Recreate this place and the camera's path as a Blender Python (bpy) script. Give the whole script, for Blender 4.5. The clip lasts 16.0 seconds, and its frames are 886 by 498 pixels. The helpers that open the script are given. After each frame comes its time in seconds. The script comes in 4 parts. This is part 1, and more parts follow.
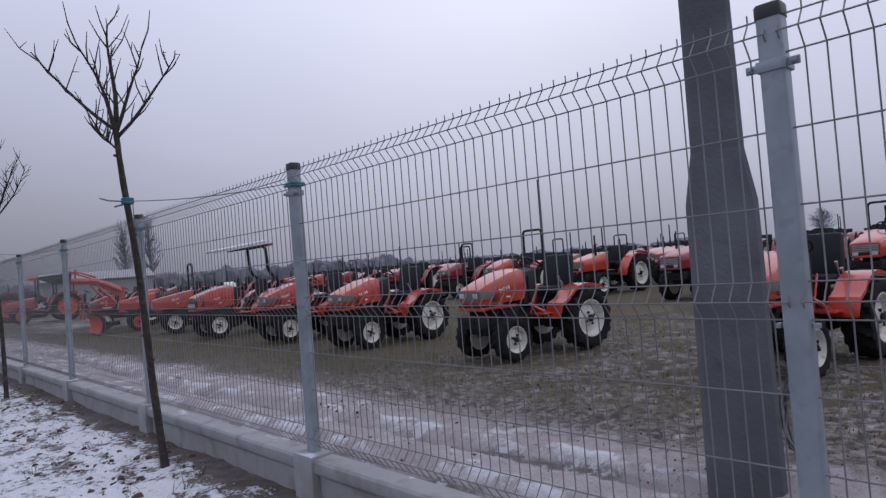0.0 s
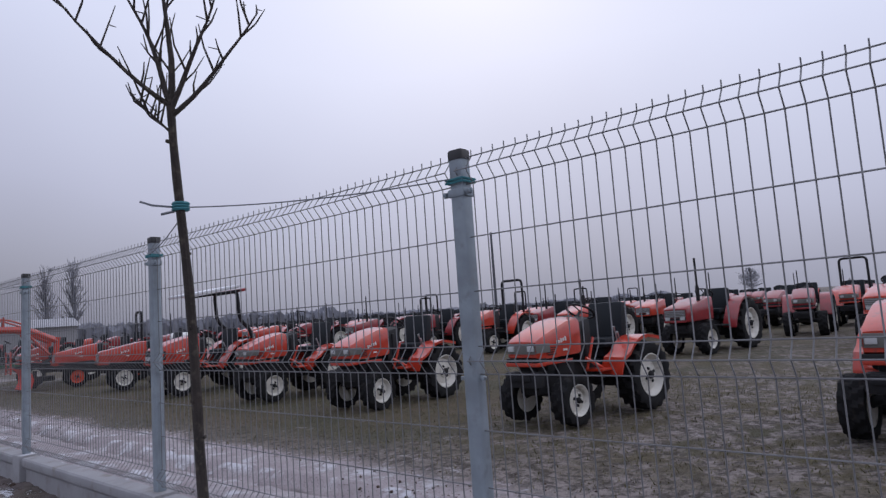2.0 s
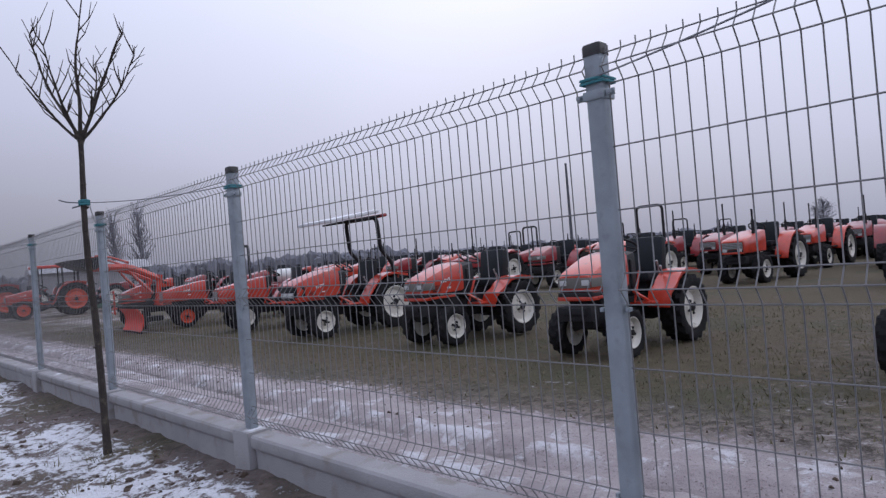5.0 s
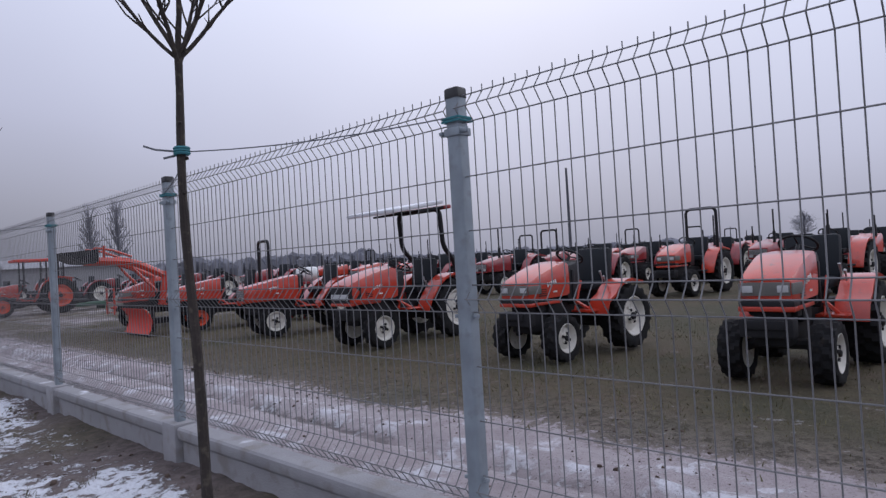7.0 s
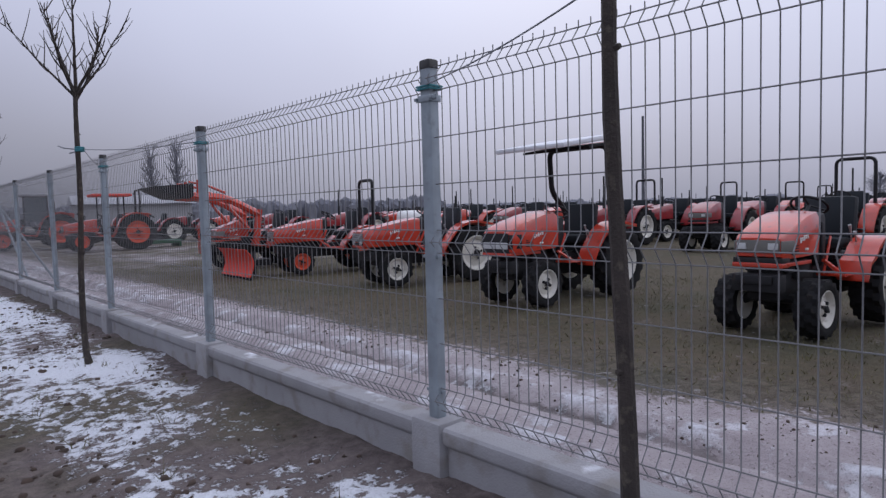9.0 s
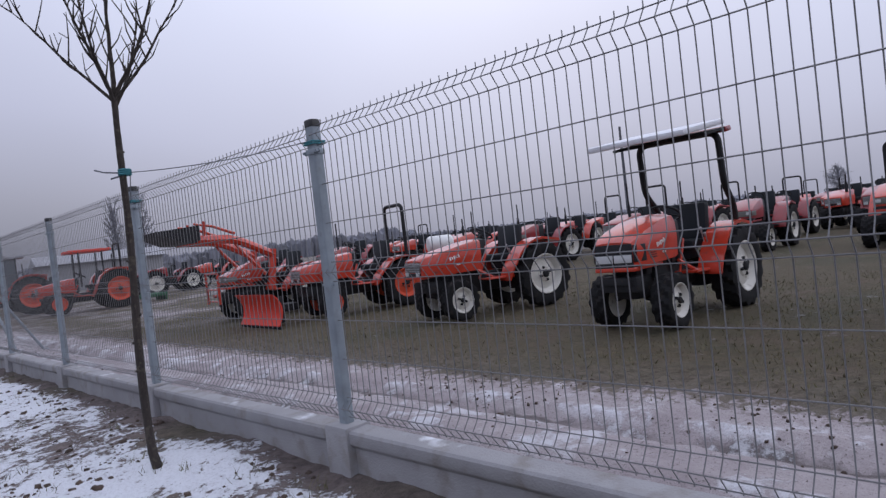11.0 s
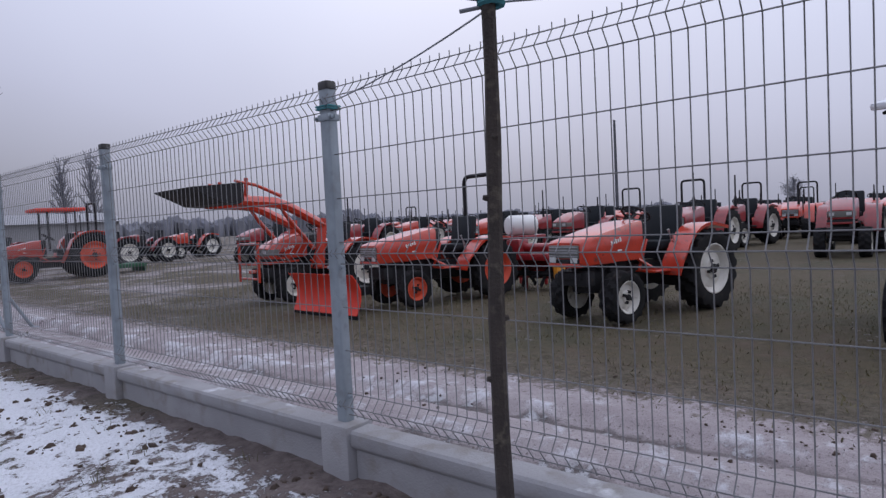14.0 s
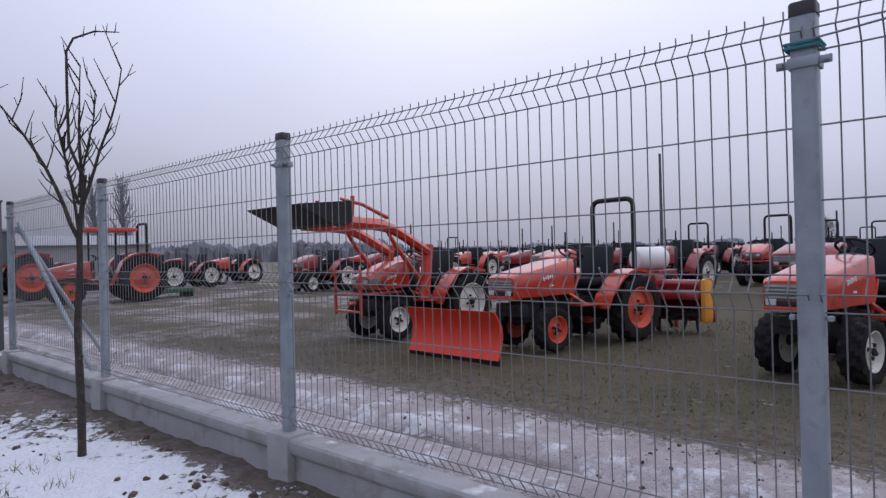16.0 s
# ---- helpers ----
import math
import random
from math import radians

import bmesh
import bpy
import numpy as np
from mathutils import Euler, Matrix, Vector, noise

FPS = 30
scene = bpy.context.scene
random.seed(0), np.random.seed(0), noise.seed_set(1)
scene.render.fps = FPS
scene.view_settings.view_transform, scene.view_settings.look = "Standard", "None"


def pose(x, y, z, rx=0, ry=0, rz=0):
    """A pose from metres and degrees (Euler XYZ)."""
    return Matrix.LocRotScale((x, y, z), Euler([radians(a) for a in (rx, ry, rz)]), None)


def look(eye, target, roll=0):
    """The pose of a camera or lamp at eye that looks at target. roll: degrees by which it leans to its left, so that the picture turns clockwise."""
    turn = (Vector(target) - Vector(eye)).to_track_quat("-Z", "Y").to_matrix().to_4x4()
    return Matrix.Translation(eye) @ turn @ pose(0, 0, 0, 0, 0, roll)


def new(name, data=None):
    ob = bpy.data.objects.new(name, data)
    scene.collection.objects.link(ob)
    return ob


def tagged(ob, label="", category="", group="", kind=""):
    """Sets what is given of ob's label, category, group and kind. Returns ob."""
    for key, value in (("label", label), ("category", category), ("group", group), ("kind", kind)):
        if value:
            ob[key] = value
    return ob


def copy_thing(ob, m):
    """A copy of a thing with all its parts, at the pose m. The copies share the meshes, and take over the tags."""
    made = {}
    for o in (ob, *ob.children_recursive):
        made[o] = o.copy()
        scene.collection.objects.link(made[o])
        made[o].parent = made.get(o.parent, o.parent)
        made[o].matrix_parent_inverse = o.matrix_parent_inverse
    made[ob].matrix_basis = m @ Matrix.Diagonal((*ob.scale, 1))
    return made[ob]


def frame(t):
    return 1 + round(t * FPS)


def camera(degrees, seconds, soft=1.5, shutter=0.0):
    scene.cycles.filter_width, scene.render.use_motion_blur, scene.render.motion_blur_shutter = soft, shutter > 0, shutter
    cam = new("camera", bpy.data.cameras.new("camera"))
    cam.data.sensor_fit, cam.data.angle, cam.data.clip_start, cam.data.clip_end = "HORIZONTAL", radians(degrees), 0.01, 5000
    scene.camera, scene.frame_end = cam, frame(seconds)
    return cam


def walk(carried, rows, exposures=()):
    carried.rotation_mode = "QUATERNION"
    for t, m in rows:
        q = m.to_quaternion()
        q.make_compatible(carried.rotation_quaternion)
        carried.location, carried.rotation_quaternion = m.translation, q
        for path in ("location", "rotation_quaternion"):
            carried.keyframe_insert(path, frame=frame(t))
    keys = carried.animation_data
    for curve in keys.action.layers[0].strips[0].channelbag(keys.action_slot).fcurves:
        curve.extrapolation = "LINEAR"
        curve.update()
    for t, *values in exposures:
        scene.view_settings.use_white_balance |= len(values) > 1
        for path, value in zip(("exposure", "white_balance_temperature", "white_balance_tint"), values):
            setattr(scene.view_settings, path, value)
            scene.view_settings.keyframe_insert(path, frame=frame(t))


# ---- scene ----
cam = camera(69.8, 16.0, soft=1.4)
PATH = [
    (0, (-1.813, -0.585, 1.395), (-0.439, 0.867, 1.442), -4.6),
    (0.5, (-1.795, -0.121, 1.429), (-0.354, 1.264, 1.486), -4.4),
    (1, (-1.771, 0.223, 1.411), (-0.319, 1.598, 1.454), -4.6),
    (1.5, (-1.756, 0.646, 1.415), (-0.263, 1.976, 1.475), -6.0),
    (2, (-1.841, 0.994, 1.404), (-0.333, 2.292, 1.604), -4.0),
    (2.5, (-1.794, 1.513, 1.391), (-0.327, 2.868, 1.493), -3.0),
    (3, (-1.759, 2.042, 1.39), (-0.307, 3.415, 1.321), -0.2),
    (3.5, (-1.763, 2.498, 1.387), (-0.303, 3.858, 1.243), -2.4),
    (4, (-1.815, 2.979, 1.388), (-0.392, 4.382, 1.309), -2.1),
    (4.2, (-1.815, 3.173, 1.374), (-0.41, 4.595, 1.322), -4.0),
    (6.3, (-1.772, 5.238, 1.387), (-0.347, 6.641, 1.443), -4.1),
    (6.5, (-1.761, 5.453, 1.385), (-0.323, 6.842, 1.438), -4.0),
    (7, (-1.778, 5.944, 1.379), (-0.322, 7.315, 1.409), -3.4),
    (7.5, (-1.846, 6.404, 1.35), (-0.408, 7.794, 1.323), -4.9),
    (8, (-1.873, 6.864, 1.338), (-0.418, 8.236, 1.388), -3.3),
    (8.5, (-1.886, 7.41, 1.333), (-0.482, 8.835, 1.311), -3.9),
    (9, (-1.857, 7.928, 1.363), (-0.509, 9.4, 1.24), -1.5),
    (9.2, (-1.845, 8.128, 1.369), (-0.483, 9.589, 1.255), -1.8),
    (11.3, (-1.952, 10.068, 1.339), (-0.527, 11.472, 1.304), -6.7),
    (11.5, (-1.978, 10.253, 1.34), (-0.576, 11.68, 1.324), -4.5),
    (12, (-1.956, 10.755, 1.333), (-0.567, 12.195, 1.313), -4.7),
    (12.5, (-1.954, 11.207, 1.329), (-0.538, 12.618, 1.279), -5.7),
    (13, (-1.961, 11.702, 1.342), (-0.527, 13.095, 1.355), -4.6),
    (13.5, (-1.982, 12.202, 1.356), (-0.488, 13.531, 1.382), -2.1),
    (14, (-1.913, 12.746, 1.353), (-0.393, 14.043, 1.262), -2.9),
    (14.5, (-1.935, 13.239, 1.347), (-0.614, 14.738, 1.26), 0.5),
    (15, (-1.925, 13.697, 1.327), (-0.629, 15.219, 1.263), -3.1),
    (15.5, (-1.936, 14.16, 1.34), (-0.498, 15.549, 1.301), -3.7),
    (16, (-1.937, 14.618, 1.36), (-0.45, 15.955, 1.371), -1.4),
]
walk(cam, [(t, look(eye, target, roll)) for t, eye, target, roll in PATH],
     [(0, -0.27), (1.5, -0.15), (2, -0.25), (3, -0.29), (3.5, -0.19), (4, -0.03), (6.5, -0.15), (8, -0.21), (9, -0.15), (11.5, -0.13), (13, -0.11), (14.5, -0.13), (15.5, -0.01), (16, -0.05)])


# ---- light: a thick winter overcast ----
SUN_EL, SUN_AZ = radians(38), radians(-55)
world = bpy.data.worlds.new("world")
scene.world = world
world.use_nodes = True
wn, wl = world.node_tree.nodes, world.node_tree.links
wn.clear()
sky = wn.new("ShaderNodeTexSky")
sky.sky_type, sky.sun_disc, sky.sun_elevation, sky.sun_rotation = "NISHITA", False, SUN_EL, radians(55)
sky.dust_density, sky.air_density = 6.0, 1.0
tc = wn.new("ShaderNodeTexCoord")
sep = wn.new("ShaderNodeSeparateXYZ")
wl.new(tc.outputs["Generated"], sep.inputs[0])
cloud = wn.new("ShaderNodeTexNoise")
cloud.inputs["Scale"].default_value, cloud.inputs["Detail"].default_value = 1.6, 3.0
wl.new(tc.outputs["Generated"], cloud.inputs["Vector"])
wob = wn.new("ShaderNodeMath")
wob.operation = "MULTIPLY_ADD"
wob.inputs[1].default_value, wob.inputs[2].default_value = 0.16, -0.08
wl.new(cloud.outputs["Fac"], wob.inputs[0])
east = wn.new("ShaderNodeMapRange")      # the cloud is thinner, and brighter, over the field
for i, v in enumerate((0.05, 0.60, -0.02, 0.13)):
    east.inputs[i + 1].default_value = v
wl.new(sep.outputs["X"], east.inputs[0])
both = wn.new("ShaderNodeMath")
both.operation = "ADD"
wl.new(east.outputs[0], both.inputs[0])
wl.new(wob.outputs[0], both.inputs[1])
lift = wn.new("ShaderNodeMath")
lift.operation = "ADD"
wl.new(sep.outputs["Z"], lift.inputs[0])
wl.new(both.outputs[0], lift.inputs[1])
ramp = wn.new("ShaderNodeValToRGB")
cr = ramp.color_ramp
cr.elements[0].position, cr.elements[0].color = 0.0, (0.200, 0.210, 0.275, 1)
cr.elements[1].position, cr.elements[1].color = 1.0, (0.95, 1.01, 1.28, 1)
for p, c in ((0.13, (0.37, 0.38, 0.485)), (0.27, (0.55, 0.575, 0.755)), (0.5, (0.79, 0.84, 1.08))):
    e = cr.elements.new(p)
    e.color = (*c, 1)
wl.new(lift.outputs[0], ramp.inputs[0])
bg1, bg2, add, out = (wn.new(n) for n in ("ShaderNodeBackground", "ShaderNodeBackground", "ShaderNodeAddShader", "ShaderNodeOutputWorld"))
bg1.inputs[1].default_value, bg2.inputs[1].default_value = 0.006, 0.98
wl.new(sky.outputs[0], bg1.inputs[0])
wl.new(ramp.outputs[0], bg2.inputs[0])
wl.new(bg1.outputs[0], add.inputs[0])
wl.new(bg2.outputs[0], add.inputs[1])
wl.new(add.outputs[0], out.inputs[0])
sun_data = bpy.data.lights.new("sun", "SUN")
sun_data.energy, sun_data.angle, sun_data.color = 0.35, radians(40), (1.0, 0.98, 0.98)
sun = new("sun", sun_data)
sun.matrix_world = look((10, -4, 12), (0, 8, 0))

# ---- materials ----
def mat(name, base, rough=0.6, metal=0.0, var=0.12, scale=6.0, bump=0.1, bump_scale=60.0, dirt=None, dirt_at=0.62, coat=0.0, spec=0.5, snow=0.0):
    """A paint, metal, concrete or rubber: base colour varied at two scales, dirt in patches, fine relief, some snow on what faces up."""
    m = bpy.data.materials.new(name)
    m.use_nodes = True
    n, l = m.node_tree.nodes, m.node_tree.links
    b = n["Principled BSDF"]
    b.inputs["Roughness"].default_value, b.inputs["Metallic"].default_value = rough, metal
    b.inputs["Specular IOR Level"].default_value = spec
    b.inputs["Coat Weight"].default_value, b.inputs["Coat Roughness"].default_value = coat, 0.12
    co = n.new("ShaderNodeTexCoord")
    info = n.new("ShaderNodeObjectInfo")
    off = n.new("ShaderNodeVectorMath")
    off.operation = "MULTIPLY_ADD"
    off.inputs[1].default_value = (9, 7, 5)
    l.new(info.outputs["Random"], off.inputs[0])
    l.new(co.outputs["Object"], off.inputs[2])
    def noise_of(s, d):
        t = n.new("ShaderNodeTexNoise")
        t.inputs["Scale"].default_value, t.inputs["Detail"].default_value = s, d
        l.new(off.outputs[0], t.inputs["Vector"])
        return t.outputs["Fac"]
    big, fine = noise_of(scale, 4), noise_of(bump_scale, 3)
    r = n.new("ShaderNodeValToRGB")
    r.color_ramp.elements[0].position, r.color_ramp.elements[1].position = 0.3, 0.7
    r.color_ramp.elements[0].color = (*[c * (1 - var) for c in base], 1)
    r.color_ramp.elements[1].color = (*[min(1, c * (1 + var)) for c in base], 1)
    l.new(big, r.inputs[0])
    col = r.outputs[0]
    def mix(a, colour, fac):
        x = n.new("ShaderNodeMix")
        x.data_type = "RGBA"
        l.new(fac, x.inputs[0])
        l.new(a, x.inputs[6])
        x.inputs[7].default_value = (*colour, 1)
        return x.outputs[2]
    def step(v, lo, hi):
        s = n.new("ShaderNodeMapRange")
        s.inputs[1].default_value, s.inputs[2].default_value = lo, hi
        l.new(v, s.inputs[0])
        return s.outputs[0]
    if dirt:
        col = mix(col, dirt, step(noise_of(scale * 2.3, 6), dirt_at, dirt_at + 0.16))
    if snow:
        g = n.new("ShaderNodeNewGeometry")
        s2 = n.new("ShaderNodeSeparateXYZ")
        l.new(g.outputs["Normal"], s2.inputs[0])
        up = step(s2.outputs["Z"], 0.75, 0.97)
        k = n.new("ShaderNodeMath")
        k.operation = "MULTIPLY"
        l.new(up, k.inputs[0])
        l.new(step(noise_of(scale * 1.4, 5), 0.62 - snow * 0.4, 0.72 - snow * 0.2), k.inputs[1])
        col = mix(col, (0.80, 0.82, 0.86), k.outputs[0])
    l.new(col, b.inputs["Base Color"])
    rr = n.new("ShaderNodeMapRange")
    rr.inputs[3].default_value, rr.inputs[4].default_value = max(0.05, rough - 0.12), min(1, rough + 0.12)
    l.new(big, rr.inputs[0])
    l.new(rr.outputs[0], b.inputs["Roughness"])
    if bump:
        bp = n.new("ShaderNodeBump")
        bp.inputs["Strength"].default_value, bp.inputs["Distance"].default_value = bump, 0.01
        l.new(fine, bp.inputs["Height"])
        l.new(bp.outputs[0], b.inputs["Normal"])
    return m


ORANGE = mat("orange_red_paint", (0.52, 0.036, 0.012), 0.36, var=0.16, dirt=(0.17, 0.040, 0.028), dirt_at=0.60, bump=0.03, coat=0.9)
RED = mat("faded_red_paint", (0.27, 0.014, 0.018), 0.38, var=0.2, dirt=(0.13, 0.03, 0.03), dirt_at=0.58, bump=0.03, coat=0.7)
PLOW = mat("bright_red_paint", (0.72, 0.045, 0.022), 0.5, var=0.08, bump=0.03)
WHITE = mat("cream_wheel_paint", (0.66, 0.64, 0.58), 0.6, var=0.1, dirt=(0.30, 0.27, 0.22), dirt_at=0.58)
ORWHEEL = mat("orange_wheel_paint", (0.60, 0.075, 0.03), 0.55, var=0.1, dirt=(0.2, 0.06, 0.04))
RUBBER = mat("black_rubber", (0.011, 0.011, 0.012), 0.85, var=0.25, dirt=(0.032, 0.027, 0.023), dirt_at=0.58, bump=0.3, spec=0.3)
BLACK = mat("black_plastic", (0.013, 0.013, 0.015), 0.55, var=0.2, spec=0.35)
CAST = mat("dark_grey_castings", (0.018, 0.018, 0.020), 0.7, var=0.3, dirt=(0.045, 0.032, 0.025), spec=0.3)
SEAT = mat("black_vinyl", (0.011, 0.015, 0.019), 0.6, var=0.2, bump=0.15, spec=0.35)
LAMP = mat("headlight_glass", (0.55, 0.56, 0.56), 0.15, var=0.08)
GRILLE = mat("grey_grille", (0.16, 0.155, 0.14), 0.5, var=0.15)
DECAL = mat("white_decal", (0.75, 0.75, 0.72), 0.5)
STEEL = mat("dull_steel", (0.38, 0.39, 0.40), 0.45, metal=0.7, var=0.15)
GALV = mat("galvanised_steel", (0.30, 0.345, 0.38), 0.50, metal=0.35, var=0.16, scale=9, dirt=(0.26, 0.29, 0.31), dirt_at=0.55, bump=0.08)
WIRE = mat("galvanised_wire", (0.20, 0.20, 0.205), 0.5, metal=0.25, var=0.15)
CONC = mat("cast_concrete", (0.34, 0.335, 0.345), 0.9, var=0.12, scale=3, dirt=(0.27, 0.255, 0.24), dirt_at=0.52, bump=0.35, bump_scale=90, snow=0.06)
GATEM = mat("dark_weathered_steel", (0.10, 0.108, 0.12), 0.6, metal=0.3, var=0.2, scale=5, dirt=(0.07, 0.068, 0.07))
CAPM = mat("black_cap_plastic", (0.018, 0.017, 0.018), 0.5)
POLE = mat("old_concrete_pole", (0.115, 0.12, 0.135), 0.95, var=0.2, scale=4, dirt=(0.08, 0.08, 0.085), bump=0.6, bump_scale=45)
BARK = mat("young_bark", (0.045, 0.036, 0.031), 0.9, var=0.3, scale=14, dirt=(0.10, 0.085, 0.065), dirt_at=0.55, bump=0.5, bump_scale=120)
TWINE = mat("blue_green_twine", (0.05, 0.21, 0.24), 0.8)
CORD = mat("grey_cord", (0.20, 0.21, 0.23), 0.8)
TANK = mat("white_plastic_tank", (0.78, 0.78, 0.76), 0.5, var=0.05)
YELLOW = mat("yellow_orange_paint", (0.72, 0.30, 0.03), 0.5)
GREEN = mat("dark_green_paint", (0.03, 0.11, 0.06), 0.6)
SHEDW = mat("pale_shed_sheet", (0.30, 0.30, 0.31), 0.8)
ROOFM = mat("grey_roof_sheet", (0.35, 0.35, 0.37), 0.8)
GLASS = mat("dark_cab_glass", (0.10, 0.12, 0.13), 0.08, var=0.05, bump=0)
SNOWM = mat("lying_snow", (0.82, 0.84, 0.88), 0.8, var=0.04, bump=0.3, bump_scale=25)
CANOPYM = mat("snowy_canopy_sheet", (0.72, 0.73, 0.76), 0.6, var=0.08, snow=0.9)
# bare woods lightened to blue-grey: distance haze put into the base colour
WOODS = mat("haze_tinted_far_woods", (0.205, 0.21, 0.24), 1.0, var=0.3, scale=0.2, bump=0)
LEAF = mat("dead_leaves_and_clods", (0.075, 0.052, 0.040), 0.95, var=0.4, scale=8)


def ground_material():
    """Frozen mud and grass with thin snow: a white verge outside the fence, a wet snowy strip inside it, dun grass further on."""
    m = bpy.data.materials.new("snowy_muddy_ground")
    m.use_nodes = True
    n, l = m.node_tree.nodes, m.node_tree.links
    b = n["Principled BSDF"]
    g = n.new("ShaderNodeNewGeometry")
    s = n.new("ShaderNodeSeparateXYZ")
    l.new(g.outputs["Position"], s.inputs[0])
    def noise_of(sc, d, rough=0.55, dist=0.0):
        t = n.new("ShaderNodeTexNoise")
        t.inputs["Scale"].default_value, t.inputs["Detail"].default_value = sc, d
        t.inputs["Roughness"].default_value, t.inputs["Distortion"].default_value = rough, dist
        l.new(g.outputs["Position"], t.inputs["Vector"])
        return t.outputs["Fac"]
    def rng(v, a, b_, c=0.0, d=1.0):
        r = n.new("ShaderNodeMapRange")
        for i, x in enumerate((a, b_, c, d)):
            r.inputs[i + 1].default_value = x
        l.new(v, r.inputs[0])
        return r.outputs[0]
    def op(kind, a, c):
        o = n.new("ShaderNodeMath")
        o.operation = kind
        for i, v in enumerate((a, c)):
            if isinstance(v, (int, float)):
                o.inputs[i].default_value = v
            else:
                l.new(v, o.inputs[i])
        return o.outputs[0]
    def mix(f, a, c):
        x = n.new("ShaderNodeMix")
        x.data_type = "RGBA"
        l.new(f, x.inputs[0])
        for i, v in ((6, a), (7, c)):
            if isinstance(v, tuple):
                x.inputs[i].default_value = (*v, 1)
            else:
                l.new(v, x.inputs[i])
        return x.outputs[2]
    n1, n2, n3, n4 = noise_of(0.55, 5), noise_of(3.2, 8, 0.66), noise_of(13, 6, 0.7), noise_of(55, 4, 0.7)
    xw = op("ADD", s.outputs["X"], op("ADD", rng(n1, 0.25, 0.75, -0.20, 0.20), rng(n3, 0.25, 0.75, -0.34, 0.34)))
    mud = mix(rng(n3, 0.3, 0.7), (0.055, 0.042, 0.038), (0.21, 0.170, 0.160))
    grass = mix(rng(n3, 0.30, 0.70), (0.040, 0.033, 0.015), (0.108, 0.085, 0.046))
    grass = mix(rng(n2, 0.48, 0.70), grass, (0.100, 0.070, 0.045))
    grass = mix(op("MULTIPLY", rng(n1, 0.50, 0.62), 0.55), grass, (0.034, 0.040, 0.017))
    grass = mix(op("MULTIPLY", rng(n4, 0.52, 0.66), 0.6), grass, (0.15, 0.132, 0.090))
    # wet mud, the sky's pale lilac reflection mixed into both colours
    wet = mix(rng(n2, 0.30, 0.70), (0.315, 0.270, 0.275), (0.475, 0.425, 0.435))
    wet = mix(rng(n4, 0.585, 0.66), wet, (0.13, 0.105, 0.10))
    # inside the fence: a frozen mud strip with the sky's pale sheen in its colour and dark tyre ruts, churned clods at
    # the nearer end, then dun grass
    clod = mix(rng(n3, 0.42, 0.58), (0.045, 0.036, 0.028), (0.25, 0.215, 0.20))
    churn = op("MULTIPLY", rng(xw, 1.9, 2.8, 0.9, 0.0), rng(s.outputs["Y"], 5.0, 10.0, 1.0, 0.35))
    inner = mix(rng(xw, 1.66, 1.84), wet, mix(churn, grass, clod))
    near_end = op("MULTIPLY", rng(s.outputs["Y"], 3.0, 6.5, 1.0, 0.0), rng(n2, 0.44, 0.54))
    inner = mix(op("MULTIPLY", near_end, rng(xw, 1.2, 1.7)), inner, clod)
    snow_in = op("MULTIPLY", rng(op("ADD", n2, op("MULTIPLY", n3, 0.45)), 0.775, 0.84), rng(xw, 1.5, 1.8, 0.75, 0.0))
    for rx in (0.50, 1.10):
        bow = op("MULTIPLY", op("SINE", op("ADD", op("MULTIPLY", s.outputs["Y"], 0.5), rx), 0.0), 0.07)
        across = op("SUBTRACT", op("SUBTRACT", s.outputs["X"], bow), op("ADD", rx, rng(n2, 0.25, 0.75, -0.10, 0.10)))
        dark = op("MULTIPLY", rng(op("ABSOLUTE", across, 0.0), 0.02, 0.075, 0.9, 0.0), rng(n1, 0.44, 0.54))
        inner = mix(dark, inner, (0.075, 0.058, 0.056))
        ridge = op("MULTIPLY", rng(op("ABSOLUTE", op("SUBTRACT", across, 0.13), 0.0), 0.02, 0.08, 1.0, 0.0), rng(n2, 0.48, 0.56))
        snow_in = op("MAXIMUM", snow_in, ridge)
    spots = op("MULTIPLY", rng(op("ADD", op("MULTIPLY", n2, 0.6), op("MULTIPLY", n3, 0.6)), 0.700, 0.755), 0.40)
    yard = op("MULTIPLY", rng(op("ADD", n1, op("MULTIPLY", n2, 0.5)), 0.70, 0.90), rng(s.outputs["Y"], 20, 25))
    inner = mix(op("MULTIPLY", yard, 0.7), inner, wet)
    snow_in = op("MAXIMUM", op("MAXIMUM", snow_in, op("MULTIPLY", yard, rng(n3, 0.56, 0.66))), op("MULTIPLY", spots, rng(n1, 0.46, 0.58)))
    # outside: snow with brown earth showing, more earth further along
    bare = op("ADD", op("MULTIPLY", n2, 0.60), op("ADD", op("MULTIPLY", n3, 0.85), op("MULTIPLY", n4, 0.30)))
    thr = rng(s.outputs["Y"], 6, 11, 0.015, -0.04)
    big = op("MULTIPLY", op("SUBTRACT", n1, 0.5), rng(s.outputs["Y"], 6, 13, 0.25, 0.35))
    v = op("SUBTRACT", op("ADD", op("SUBTRACT", bare, 0.905), op("ADD", big, 0.0)), thr)
    edge = op("MULTIPLY", rng(s.outputs["X"], -0.34, -0.08), 0.22)
    v = op("ADD", v, op("ADD", edge, op("MULTIPLY", rng(s.outputs["X"], -1.3, -2.1), 0.20)))
